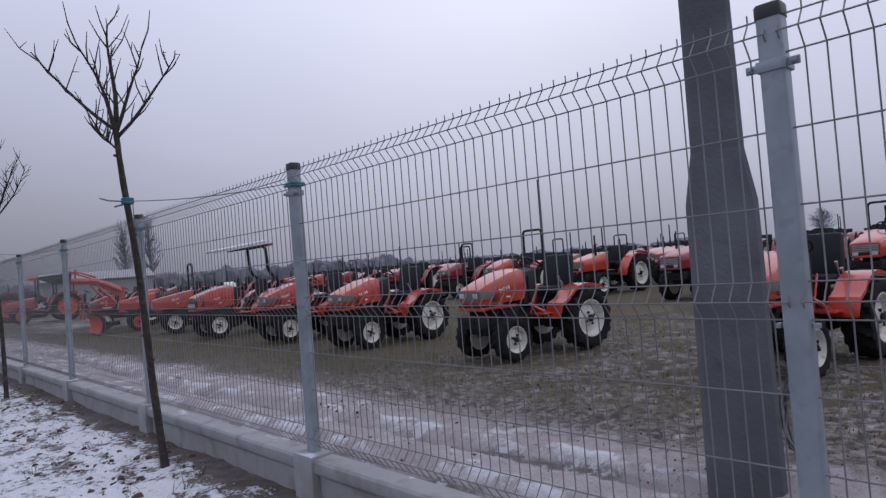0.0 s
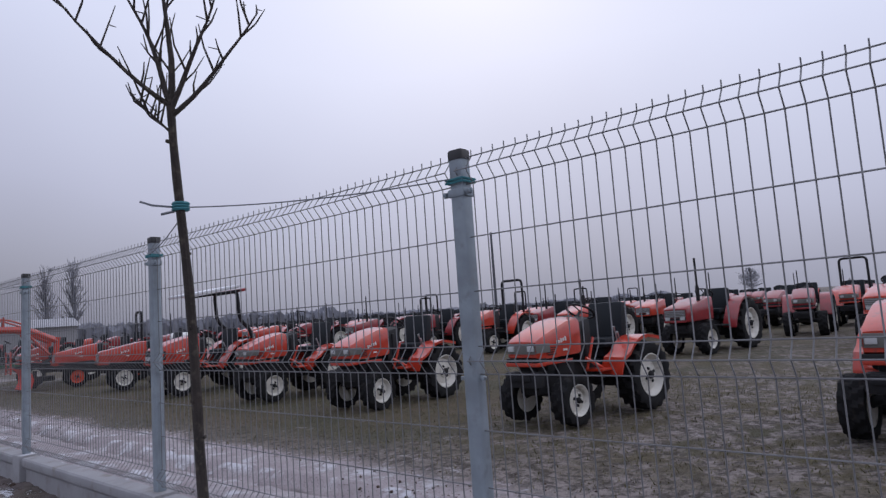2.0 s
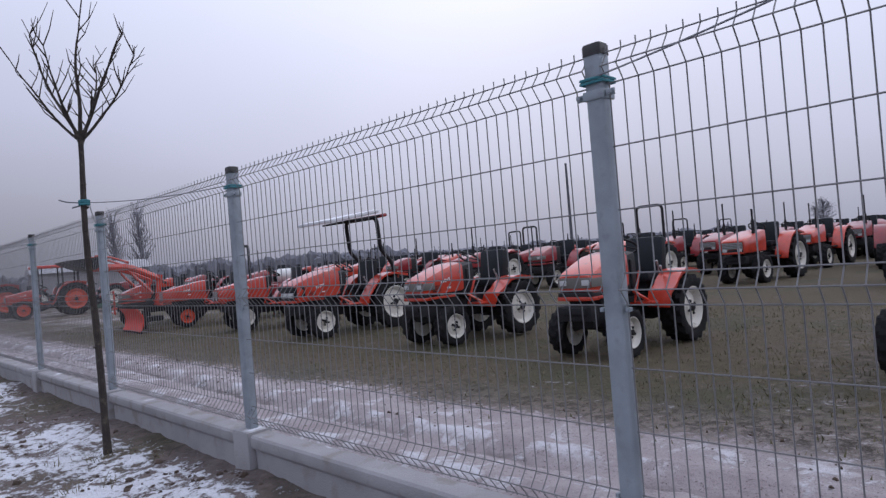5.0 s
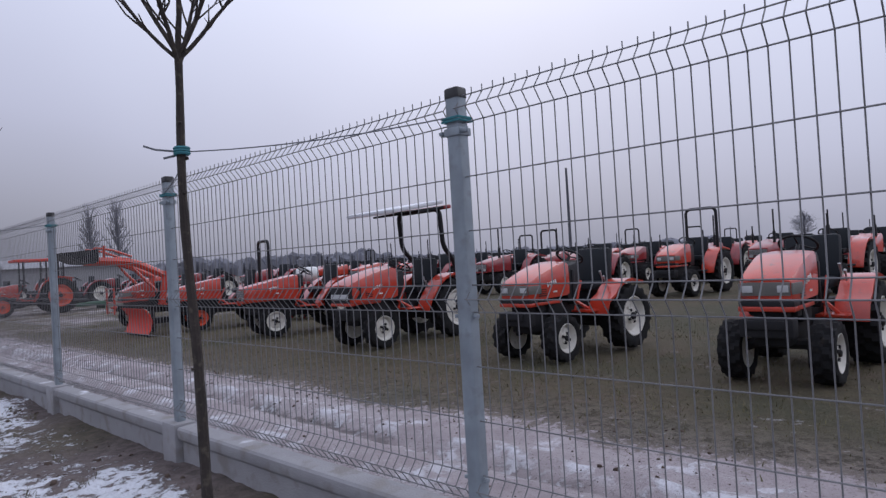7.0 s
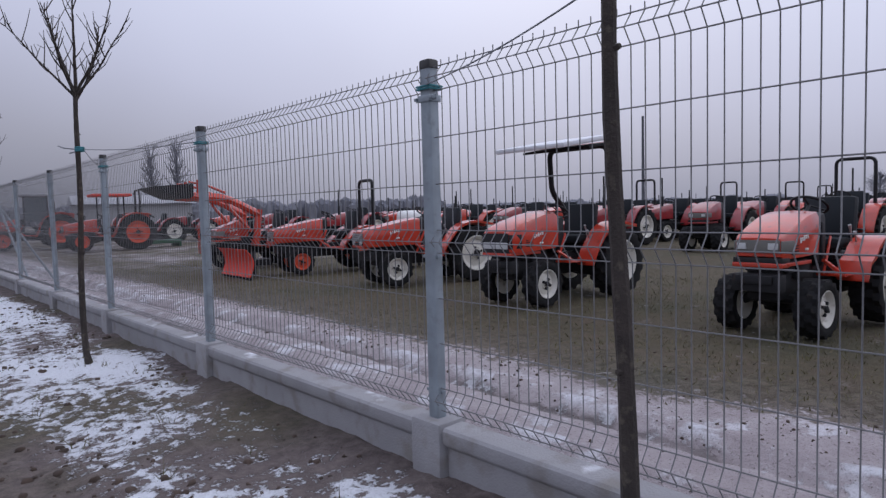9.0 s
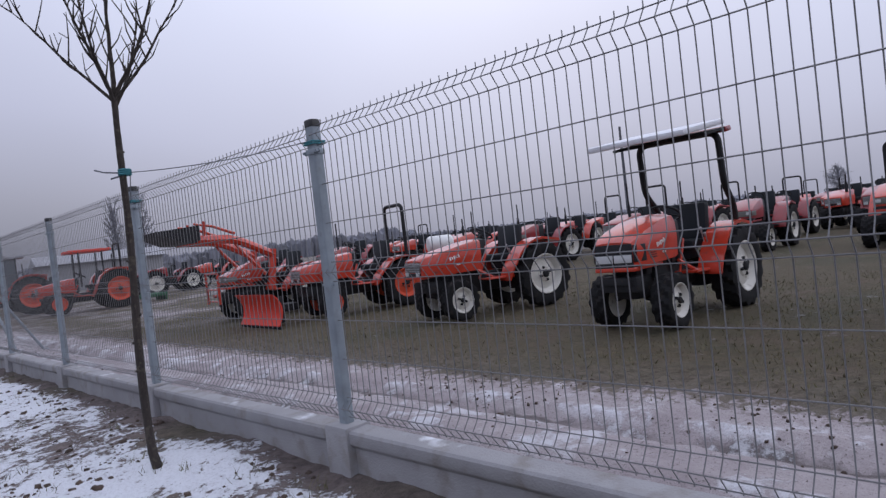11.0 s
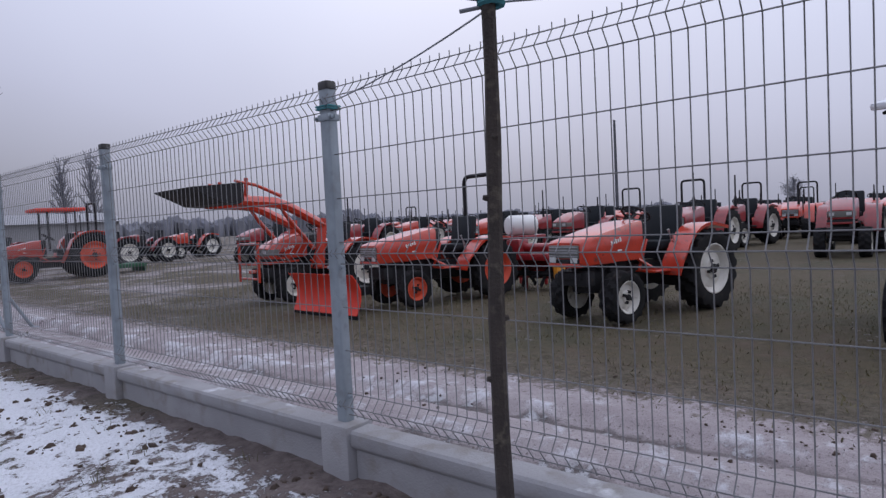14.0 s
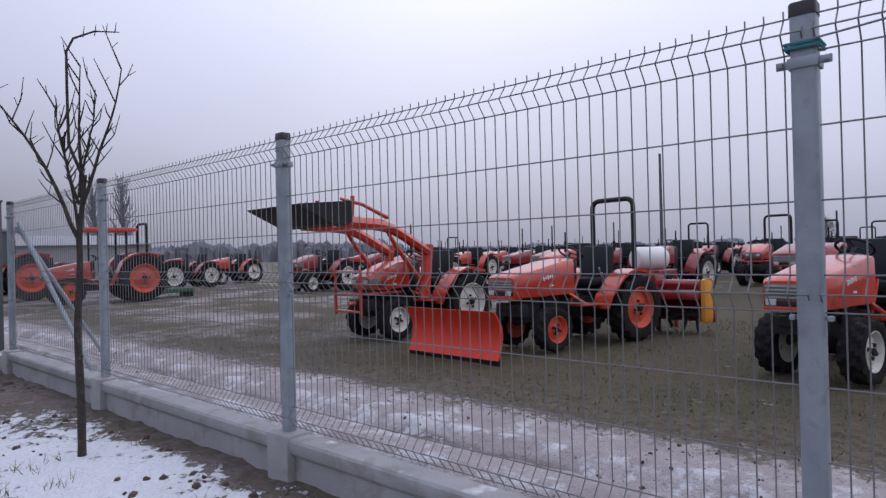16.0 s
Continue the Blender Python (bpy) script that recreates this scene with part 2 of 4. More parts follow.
    # drifts that lie longer, and bare places, along the verge
    for cx, cy, rx, ry, amount in ((-0.75, 18.6, 0.70, 1.5, -0.13), (-0.35, 16.9, 0.45, 0.5, -0.14), (-0.90, 16.6, 0.35, 0.45, -0.12), (-0.25, 13.6, 0.40, 0.6, -0.12),
                                   (-0.80, 13.3, 0.60, 1.2, -0.07), (-0.58, 15.2, 0.60, 0.7, 0.06), (-1.75, 17.3, 0.50, 2.2, 0.30), (-1.60, 11.2, 0.45, 1.0, 0.25),
                                   (-0.50, 10.8, 0.40, 0.6, 0.10), (-0.60, 22.0, 0.90, 1.7, 0.22)):
        dx = op("MULTIPLY", op("SUBTRACT", s.outputs["X"], cx), 1 / rx)
        dy = op("MULTIPLY", op("SUBTRACT", s.outputs["Y"], cy), 1 / ry)
        reach = op("SQRT", op("ADD", op("MULTIPLY", dx, dx), op("MULTIPLY", dy, dy)), 0.0)
        v = op("ADD", v, op("MULTIPLY", rng(reach, 0.5, 1.3, 1.0, 0.0), amount))
    snow_out = rng(v, 0.035, -0.02)
    outer = mix(rng(n1, 0.5, 0.62), mud, mix(rng(n3, 0.35, 0.65), (0.055, 0.05, 0.03), (0.13, 0.105, 0.075)))
    side = rng(s.outputs["X"], -0.02, 0.02)
    ground = mix(side, outer, inner)
    snow = op("ADD", op("MULTIPLY", snow_out, op("SUBTRACT", 1.0, side)), op("MULTIPLY", op("MULTIPLY", snow_in, 0.7), side))
    snow = op("MULTIPLY", snow, rng(n4, 0.25, 0.5, 0.70, 1.0))
    col = mix(snow, ground, (0.80, 0.82, 0.87))
    l.new(col, b.inputs["Base Color"])
    puddle = op("MULTIPLY", op("MULTIPLY", rng(n1, 0.5, 0.56), rng(xw, 1.4, 1.7, 1.0, 0.0)), side)
    l.new(op("SUBTRACT", 0.92, op("MULTIPLY", puddle, 0.45)), b.inputs["Roughness"])
    h = op("ADD", op("MULTIPLY", n3, 0.5), op("ADD", op("MULTIPLY", n4, 0.18), op("MULTIPLY", snow, 0.25)))
    bp = n.new("ShaderNodeBump")
    bp.inputs["Strength"].default_value, bp.inputs["Distance"].default_value = 0.9, 0.06
    l.new(h, bp.inputs["Height"])
    l.new(bp.outputs[0], b.inputs["Normal"])
    return m


GROUND = ground_material()

# ---- mesh helpers ----
def mesh_of(name, bm, material, smooth=True):
    bmesh.ops.recalc_face_normals(bm, faces=bm.faces[:])
    me = bpy.data.meshes.new(name)
    bm.to_mesh(me)
    bm.free()
    me.materials.append(material)
    if smooth:
        me.shade_smooth()
        me.set_sharp_from_angle(angle=radians(38))
    return me


def put(name, me, parent=None, m=None, label=""):
    ob = new(name, me)
    ob.parent = parent
    if m is not None:
        ob.matrix_basis = m
    return tagged(ob, label)


def part(name, bm, material, parent, label="", smooth=True):
    return put(name, mesh_of(name, bm, material, smooth), parent, None, label)


def thing(name, label, category, m=None, group="", kind=""):
    ob = new(name)
    ob.empty_display_size = 0.2
    if m is not None:
        ob.matrix_basis = m
    return tagged(ob, label, category, group, kind)


def box(bm, c, s, bevel=0.0, turn=None, taper=1.0):
    g = bmesh.ops.create_cube(bm, size=1)
    for v in g["verts"]:
        k = taper if v.co.z > 0 else 1.0
        v.co = Vector((v.co.x * s[0] * k, v.co.y * s[1] * k, v.co.z * s[2]))
    if bevel:
        es = list({e for v in g["verts"] for e in v.link_edges})
        r = bmesh.ops.bevel(bm, geom=es, offset=bevel, segments=2, affect="EDGES", profile=0.6)
        vs = list({v for f in r["faces"] for v in f.verts} | {v for v in g["verts"] if v.is_valid})
    else:
        vs = g["verts"]
    t = Matrix.Translation(c) @ (turn if turn is not None else Matrix())
    bmesh.ops.transform(bm, matrix=t, verts=vs)
    return bm


def tube(bm, pts, rad, n=6, closed=False, flat=1.0):
    """A swept round bar; rad is one radius or one a point."""
    pts = [Vector(p) for p in pts]
    rads = rad if isinstance(rad, (list, tuple)) else [rad] * len(pts)
    rings = []
    side = None
    for i, p in enumerate(pts):
        a = pts[i - 1] if (i or closed) else pts[0]
        c = pts[(i + 1) % len(pts)] if (i + 1 < len(pts) or closed) else pts[-1]
        d = (c - a).normalized()
        if side is None:
            side = d.orthogonal().normalized()
        side = (side - d * side.dot(d))
        side = side.normalized() if side.length > 1e-6 else d.orthogonal().normalized()
        up = d.cross(side)
        rings.append([bm.verts.new(p + (side * math.cos(2 * math.pi * k / n) + up * math.sin(2 * math.pi * k / n) * flat) * rads[i]) for k in range(n)])
    m = len(rings)
    for i in range(m if closed else m - 1):
        A, B = rings[i], rings[(i + 1) % m]
        for k in range(n):
            bm.faces.new((A[k], A[(k + 1) % n], B[(k + 1) % n], B[k]))
    if not closed:
        bm.faces.new(rings[0][::-1])
        bm.faces.new(rings[-1])
    return bm


def lathe(bm, prof, n=28, caps=True):
    """Turns (radius, y) pairs round the Y axis."""
    rings = [[bm.verts.new((r * math.cos(2 * math.pi * k / n), y, r * math.sin(2 * math.pi * k / n))) for k in range(n)] for r, y in prof]
    for A, B in zip(rings, rings[1:]):
        for k in range(n):
            bm.faces.new((A[k], A[(k + 1) % n], B[(k + 1) % n], B[k]))
    if caps:
        bm.faces.new(rings[0][::-1])
        bm.faces.new(rings[-1])
    return bm


def loft(bm, rings, cap=True):
    vs = [[bm.verts.new(p) for p in r] for r in rings]
    n = len(vs[0])
    for A, B in zip(vs, vs[1:]):
        for k in range(n):
            bm.faces.new((A[k], A[(k + 1) % n], B[(k + 1) % n], B[k]))
    if cap:
        bm.faces.new(vs[0][::-1])
        bm.faces.new(vs[-1])
    return bm


def bend(pts, r, k=5):
    """Rounds the corners of a bar's line."""
    pts = [Vector(p) for p in pts]
    o = [pts[0]]
    for a, b, c in zip(pts, pts[1:], pts[2:]):
        p, q = b + (a - b).normalized() * r, b + (c - b).normalized() * r
        o += [p.lerp(b, t).lerp(b.lerp(q, t), t) for t in (i / k for i in range(k + 1))]
    return o + [pts[-1]]


# ---- ground ----
def ground_height(x, y):
    inside = 0.20 + 0.03 * noise.noise((x * 0.5, y * 0.5, 2)) + 0.012 * noise.noise((x * 3, y * 3, 5))
    verge = 0.205 + 0.05 * max(-1.7, min(0, x + 0.3)) + 0.03 * noise.noise((x * 1.3, y * 1.3, 8)) + 0.022 * noise.noise((x * 6, y * 6, 1)) + 0.010 * noise.noise((x * 17, y * 17, 4))
    rut = sum(-0.05 * math.exp(-((x - rx - 0.07 * math.sin(y * 0.5 + rx)) / 0.08) ** 2) + 0.035 * math.exp(-((x - rx - 0.17 - 0.07 * math.sin(y * 0.5 + rx)) / 0.08) ** 2) for rx in (0.50, 1.10))
    if x >= 0.05:
        near = max(0, 1 - max(0, x - 1.9) / 1.5)
        return inside + near * rut + near * 0.018 * noise.noise((x * 9, y * 9, 3))
    return verge


def make_ground():
    def line(breaks):
        o = []
        for a, b, s in breaks:
            k = max(1, round((b - a) / s))
            o += [a + (b - a) * i / k for i in range(k)]
        return o + [breaks[-1][1]]
    xs = line([(-900, -100, 200), (-100, -10, 30), (-10, -3.2, 1.0), (-3.2, 0, 0.055), (0, 4, 0.08), (4, 9, 0.5), (9, 40, 6), (40, 100, 20), (100, 1500, 350)])
    ys = line([(-900, -100, 200), (-100, -12, 20), (-12, -1, 1.0), (-1, 26, 0.075), (26, 40, 1.0), (40, 100, 15), (100, 1500, 350)])
    bm = bmesh.new()
    vs = [(x, y, ground_height(x, y)) for x in xs for y in ys]
    bm.free()
    me = bpy.data.meshes.new("ground")
    k = len(ys)
    me.from_pydata(vs, [], [(i * k + j, (i + 1) * k + j, (i + 1) * k + j + 1, i * k + j + 1) for i in range(len(xs) - 1) for j in range(k - 1)])
    me.materials.append(GROUND)
    me.shade_smooth()
    tagged(new("ground", me), "frozen muddy ground with thin patchy snow and dun grass", "ground", kind="structure")


make_ground()

# ---- fence ----
SP, FIRST, LAST = 2.5, -3, 9
POSTS = {1: 2.469, 3: 7.509, 4: 10.018, 5: 12.518, 6: 15.027, 7: 17.478, 8: 19.972}    # posts that stand a little off the even spacing
PTOP, PBOT = 2.0, 0.470
ROWS_Z = [PTOP - 0.025 - d for d in (0, 0.05, 0.10, 0.30, 0.50, 0.70, 0.75, 0.80, 1.0, 1.2, 1.4, 1.45, 1.5)]
FOLD = {1, 6, 11}


def fence_post(y):
    t = thing("fence_post", "galvanised steel fence post with black plastic cap", "fence post", pose(0, y, 0), "fence posts")
    bm = bmesh.new()
    c, w, h = 0.010, 0.028, 0.032
    ring = [(sx * (w - c) + c * math.cos(a), sy * (h - c) + c * math.sin(a)) for sx, sy, a0 in ((1, 1, 0), (-1, 1, 90), (-1, -1, 180), (1, -1, 270)) for a in (radians(a0 + q) for q in (0, 30, 60, 90))]
    loft(bm, [[(x, yy, z) for x, yy in ring] for z in (0.30, 1.0, 1.985)])
    tube_ob = part("tube", bm, GALV, t)
    bm = bmesh.new()
    loft(bm, [[(x * k, yy * k, z) for x, yy in ring] for z, k in ((1.972, 1.07), (2.004, 1.07), (2.010, 0.95))])
    part("cap", bm, CAPM, t, "black plastic cap")
    for z in (1.845, 1.16, 0.56):
        bm = bmesh.new()
        if z > 1.5:
            box(bm, (0.0, 0, z), (0.068, 0.076, 0.030), 0.004)
        box(bm, (-0.018 if z > 1.5 else 0.0, 0, z), (0.006, 0.135 if z > 1.5 else 0.096, 0.022 if z > 1.5 else 0.012), 0.002)
        for s in (-1, 1):
            box(bm, (-0.026 if z > 1.5 else -0.006, s * (0.055 if z > 1.5 else 0.046), z), (0.022, 0.014, 0.014), 0.003)
        part("clamp", bm, GALV, t, "galvanised clamp with two bolts")
    return t


def fence_panel(y):
    t = thing("fence_panel", "welded wire mesh fence panel with three V folds", "fence panel", pose(0, y, 0), "fence panels")
    bm = bmesh.new()
    prof = [(0, PTOP)] + [(-0.040 if i in FOLD else 0, z) for i, z in enumerate(ROWS_Z)] + [(0, PBOT - 0.005)]
    tube(bm, [(x, 0, z) for x, z in prof], 0.0023, 5)
    up = mesh_of("upright_wire", bm, WIRE)
    bm = bmesh.new()
    tube(bm, [(0, 0.022, 0), (0, 2.478, 0)], 0.0026, 5)
    lev = mesh_of("level_wire", bm, WIRE)
    for i in range(50):
        put("upright_wire", up, t, pose(0, 0.025 + 0.05 * i, 0))
    for i, z in enumerate(ROWS_Z):
        put("level_wire", lev, t, pose((-0.040 if i in FOLD else 0) - 0.0045, 0, z))
    return t


def plinth_column(y):
    bm = bmesh.new()
    box(bm, (0.0, 0, 0.22), (0.165, 0.19, 0.445), 0.016)
    ob = part("plinth_column", bm, CONC, None)
    ob.location = (0, y, 0)
    tagged(ob, "squat cast concrete column gripping the fence post", "plinth column", "plinth columns")
    return ob


def plinth_beam(y):
    a, b = 0.095, 2.405
    face = [(-0.032, 0.02), (-0.034, 0.330), (-0.060, 0.352), (-0.066, 0.362), (-0.066, 0.412), (-0.056, 0.424), (0.052, 0.428), (0.062, 0.418), (0.062, 0.362), (0.040, 0.335), (0.040, 0.02)]
    bm = bmesh.new()
    loft(bm, [[(x, yy, z) for x, z in face] for yy in (a, 0.8, 1.6, b)])
    ob = part("plinth_beam", bm, CONC, None)
    ob.location = (0, y, 0)
    tagged(ob, "grey precast concrete plinth slab with a raised rim", "plinth slab", "plinth slabs")
    return ob


FENCE = thing("fence", "galvanised mesh fence on grey concrete plinth slabs", "fence")
post0, panel0 = fence_post(FIRST * SP), fence_panel(FIRST * SP)
col0, beam0 = plinth_column(FIRST * SP), plinth_beam(FIRST * SP)
for ob in (post0, panel0, col0, beam0):
    ob.parent = FENCE
    for key in ("category", "group"):
        del ob[key]
for k in range(FIRST + 1, LAST + 1):
    y, ahead = POSTS.get(k, SP * k), POSTS.get(k + 1, SP * (k + 1))
    copy_thing(post0, pose(0, y, 0))
    copy_thing(col0, pose(0, y, 0))
    if k < LAST:
        copy_thing(panel0, pose(0, (y + ahead) / 2 - 1.25, 0))
        beam = copy_thing(beam0, pose(0, (y + ahead) / 2 - 1.25, 0))

# ---- gate beyond the last post ----
def gate():
    gp = thing("gate_post", "thick dark grey steel gate post", "gate post", pose(0, 23.35, 0), "gate posts")
    bm = bmesh.new()
    box(bm, (0, 0, 1.08), (0.16, 0.40, 1.95), 0.01)
    part("column", bm, GATEM, gp)
    bm = bmesh.new()
    box(bm, (0, 0, 2.065), (0.18, 0.42, 0.025), 0.005)
    part("cap", bm, GATEM, gp)
    copy_thing(gp, pose(0, 28.9, 0))
    g = thing("sliding_gate", "dark grey steel sliding gate with diagonal braces", "gate", pose(0.12, 0, 0))
    for name, a, b, r in (("top_rail", (0, 23.6, 1.98), (0, 28.7, 1.98), 0.04), ("bottom_rail", (0, 23.6, 0.42), (0, 28.7, 0.42), 0.05),
                          ("stile", (0, 23.6, 0.42), (0, 23.6, 1.98), 0.03), ("stile", (0, 25.3, 0.42), (0, 25.3, 1.98), 0.03), ("stile", (0, 27.0, 0.42), (0, 27.0, 1.98), 0.03), ("stile", (0, 28.7, 0.42), (0, 28.7, 1.98), 0.03),
                          ("brace", (0, 23.7, 1.94), (0, 25.3, 0.45), 0.02), ("brace", (0, 25.3, 1.94), (0, 27.0, 0.45), 0.02), ("brace", (0, 27.0, 1.94), (0, 28.6, 0.45), 0.02)):
        bm = bmesh.new()
        tube(bm, [a, b], r, 8)
        part(name, bm, GATEM, g)
    bm = bmesh.new()
    for i in range(48):
        tube(bm, [(0, 23.7 + i * 0.105, 0.45), (0, 23.7 + i * 0.105, 1.95)], 0.006, 5)
    tagged(part("mesh_infill", bm, GATEM, g), kind="stuff")
    for p, q in (((0.06, 22.5, 1.75), (0.95, 22.45, 0.16)), ((0.05, 22.4, 1.78), (0.30, 20.9, 0.16))):
        bm = bmesh.new()
        tube(bm, [p, q], 0.022, 8)
        box(bm, q, (0.10, 0.10, 0.10), 0.01)
        tagged(part("fence_strut", bm, GALV, None), "slanting galvanised strut bracing the end post", "strut", "fence struts")
    sb = part("gate_sill", box(bmesh.new(), (0, 26.0, 0.26), (0.25, 6.5, 0.22), 0.02), CONC, None)
    tagged(sb, "low concrete sill under the sliding gate", "sill")


gate()
for k in range(3):
    copy_thing(post0, pose(0, 29.6 + 2.5 * k, 0))
    copy_thing(panel0, pose(0, 29.6 + 2.5 * k, 0))
    copy_thing(beam0, pose(0, 29.6 + 2.5 * k, 0))

# ---- tractors: forward is +X, origin on the ground between the front wheels ----
def tyre_mesh(r, w, lugs):
    """A tyre with chevron lugs, in one skin."""
    bm = bmesh.new()
    n = lugs * 4
    prof = [(0.60, -0.42, None), (0.74, -0.50, None), (0.87, -0.50, None), (0.93, -0.47, 3), (0.94, -0.28, 2), (0.945, -0.06, 1), (0.945, 0.06, 3), (0.94, 0.28, 4), (0.93, 0.47, 5), (0.87, 0.50, None), (0.74, 0.50, None), (0.60, 0.42, None)]
    rings = []
    for q, y, shift in prof:
        ring = []
        for k in range(n):
            a = 2 * math.pi * k / n
            rad = q * r if shift is None else ((1.0 if (k + shift) % 4 < 2 else 0.925) * r * (0.985 if abs(y) > 0.4 else 1))
            ring.append(bm.verts.new((rad * math.cos(a), y * w, rad * math.sin(a))))
        rings.append(ring)
    for A, B in zip(rings, rings[1:]):
        for k in range(n):
            bm.faces.new((A[k], A[(k + 1) % n], B[(k + 1) % n], B[k]))
    return mesh_of("tyre", bm, RUBBER)


def rim_mesh(r, w, material, slots):
    bm = bmesh.new()
    lathe(bm, [(r * 0.62, -w * 0.44), (r * 0.58, -w * 0.40), (r * 0.54, -w * 0.2), (r * 0.54, w * 0.25), (r * 0.58, w * 0.40), (r * 0.625, w * 0.45), (r * 0.60, w * 0.46), (r * 0.55, w * 0.38), (r * 0.47, w * 0.20), (r * 0.26, w * 0.26), (r * 0.22, w * 0.34), (r * 0.10, w * 0.36)], 28)
    return mesh_of("rim", bm, material)


def hub_mesh(r, w):
    bm = bmesh.new()
    lathe(bm, [(r * 0.12, w * 0.30), (r * 0.12, w * 0.44), (r * 0.07, w * 0.48)], 12)
    for i in range(4):
        a = math.pi / 2 * i + 0.4
        g = bmesh.ops.create_cube(bm, size=r * (0.105 if r < 0.3 else 0.07))
        bmesh.ops.transform(bm, matrix=pose(r * 0.20 * math.cos(a), w * 0.35, r * 0.20 * math.sin(a), 0, -math.degrees(a)), verts=g["verts"])
    return mesh_of("hub", bm, CAST, False)


TYRES = {}


def wheel(t, x, y, r, w, colour):
    key = (r, w)
    if key not in TYRES:
        TYRES[key] = (tyre_mesh(r, w, 14 if r < 0.32 else 17), hub_mesh(r, w))
    if (key, colour.name) not in TYRES:
        TYRES[key, colour.name] = rim_mesh(r, w, colour, 4)
    tyre, hub = TYRES[key]
    m = pose(x, y, r, 0, 37 * x, 0) if y > 0 else pose(x, y, r, 0, 25, 180)
    wh = put("wheel", tyre, t, m, "muddy black lugged tyre")
    put("rim", TYRES[key, colour.name], wh, None, "cream steel rim" if colour is WHITE else "orange steel rim")
    put("hub", hub, wh)


def hood_ring(x, w, z0, z1, crown, n=7):
    """One cross section of a bonnet: flat sides, rounded shoulders, a slightly crowned top."""
    h = w / 2
    pts = [(x, -h * 0.97, z0), (x, -h, z0 + (z1 - z0) * 0.45), (x, -h * 0.975, z1 - crown * 0.85), (x, -h * 0.92, z1 - crown * 0.32), (x, -h * 0.5, z1 - crown * 0.07), (x, 0, z1)]
    return pts + [(a, -b, c) for a, b, c in pts[-2::-1]]


def tractor(name, label, m, paint, rim, hood="slope", L=1.15, rf=0.25, rr=0.37, tf=0.34, tr=0.42, roll=0.0, exhaust=False, wheel_top=True, detail=True, k=1.0, group="compact tractors"):
    t = thing(name, label, "tractor", m, group)
    wf, wr = 0.19, 0.26
    for s in (-1, 1):
        wheel(t, 0, s * tf, rf, wf, rim)
        wheel(t, -L, s * tr, rr, wr, rim)
    # engine, gearbox and axles
    bm = bmesh.new()
    box(bm, (-0.12, 0, 0.46), (0.72, 0.26, 0.30), 0.03)
    box(bm, (-0.72, 0, 0.44), (0.62, 0.22, 0.26), 0.04)
    box(bm, (-L, 0, 0.42), (0.36, 0.32, 0.34), 0.05)
    tube(bm, [(0, -tf, rf), (0, -tf * 0.55, rf + 0.06), (0, tf * 0.55, rf + 0.06), (0, tf, rf)], 0.045, 8)
    tube(bm, [(-L, -tr, rr), (-L, tr, rr)], 0.07, 8)
    part("chassis", bm, CAST, t, "dark grey engine and gearbox casting")
    bm = bmesh.new()
    box(bm, (0.30, 0, 0.47), (0.14, 0.40, 0.15), 0.02)
    box(bm, (0.38, 0, 0.50), (0.03, 0.30, 0.07), 0.008)
    part("front_weight_bracket", bm, CAST, t)
    # bonnet
    bm = bmesh.new()
    if hood == "slope":
        sec = [(0.31, 0.38, 0.69, 0.845, 0.025), (0.27, 0.41, 0.67, 0.875, 0.035), (0.08, 0.43, 0.67, 0.950, 0.04), (-0.16, 0.445, 0.675, 1.03, 0.045), (-0.32, 0.45, 0.68, 1.06, 0.05), (-0.37, 0.435, 0.70, 1.04, 0.05)]
        nose, gz, gh, gw = 0.312, 0.775, 0.105, 0.36
    elif hood == "round":
        sec = [(0.40, 0.42, 0.65, 0.88, 0.05), (0.35, 0.47, 0.64, 0.92, 0.06), (0.15, 0.50, 0.64, 1.00, 0.08), (-0.15, 0.51, 0.65, 1.08, 0.09), (-0.36, 0.50, 0.66, 1.11, 0.10), (-0.43, 0.47, 0.68, 1.07, 0.09)]
        nose, gz, gh, gw = 0.402, 0.765, 0.19, 0.40
    else:
        sec = [(0.46, 0.44, 0.64, 0.845, 0.03), (0.43, 0.47, 0.62, 0.87, 0.035), (0.10, 0.49, 0.62, 0.94, 0.04), (-0.30, 0.50, 0.62, 1.02, 0.045), (-0.48, 0.50, 0.62, 1.04, 0.05)]
        nose, gz, gh, gw = 0.462, 0.755, 0.13, 0.40
    loft(bm, [hood_ring(*s) for s in sec])
    bt = part("bonnet", bm, paint, t, "glossy " + ("orange-red" if paint is ORANGE else "red") + " bonnet with a wet sheen")
    bm = bmesh.new()
    box(bm, (nose + 0.002, 0, gz), (0.016, gw, gh), 0.004)
    if hood != "box":
        for s in (-1, 1):
            box(bm, (nose - 0.085, s * (gw / 2 + 0.026), gz), (0.18, 0.014, gh * 0.85), 0.003, Matrix.Rotation(-s * 0.14, 4, "Z"))
    gr = part("grille", bm, BLACK if hood == "round" else GRILLE, t, "dark front grille band")
    if hood == "box":
        slat = mesh_of("grille_bar", box(bmesh.new(), (0, 0, 0), (0.012, gw * 0.96, 0.014), 0.002), STEEL)
        for i in range(4):
            put("grille_bar", slat, gr, pose(nose + 0.013, 0, gz - 0.045 + 0.030 * i))
    for s in (-1, 1):
        bm = bmesh.new()
        if hood == "round":
            box(bm, (nose + 0.010, s * gw * 0.25, gz - 0.045), (0.02, gw * 0.46, 0.075), 0.006)
        else:
            box(bm, (nose + 0.012, s * gw * 0.36, gz - (0.0 if hood == "slope" else 0.085)), (0.02, gw * 0.22, 0.055), 0.006)
        part("headlight", bm, LAMP, t, "clear headlight lens")
    bm = bmesh.new()
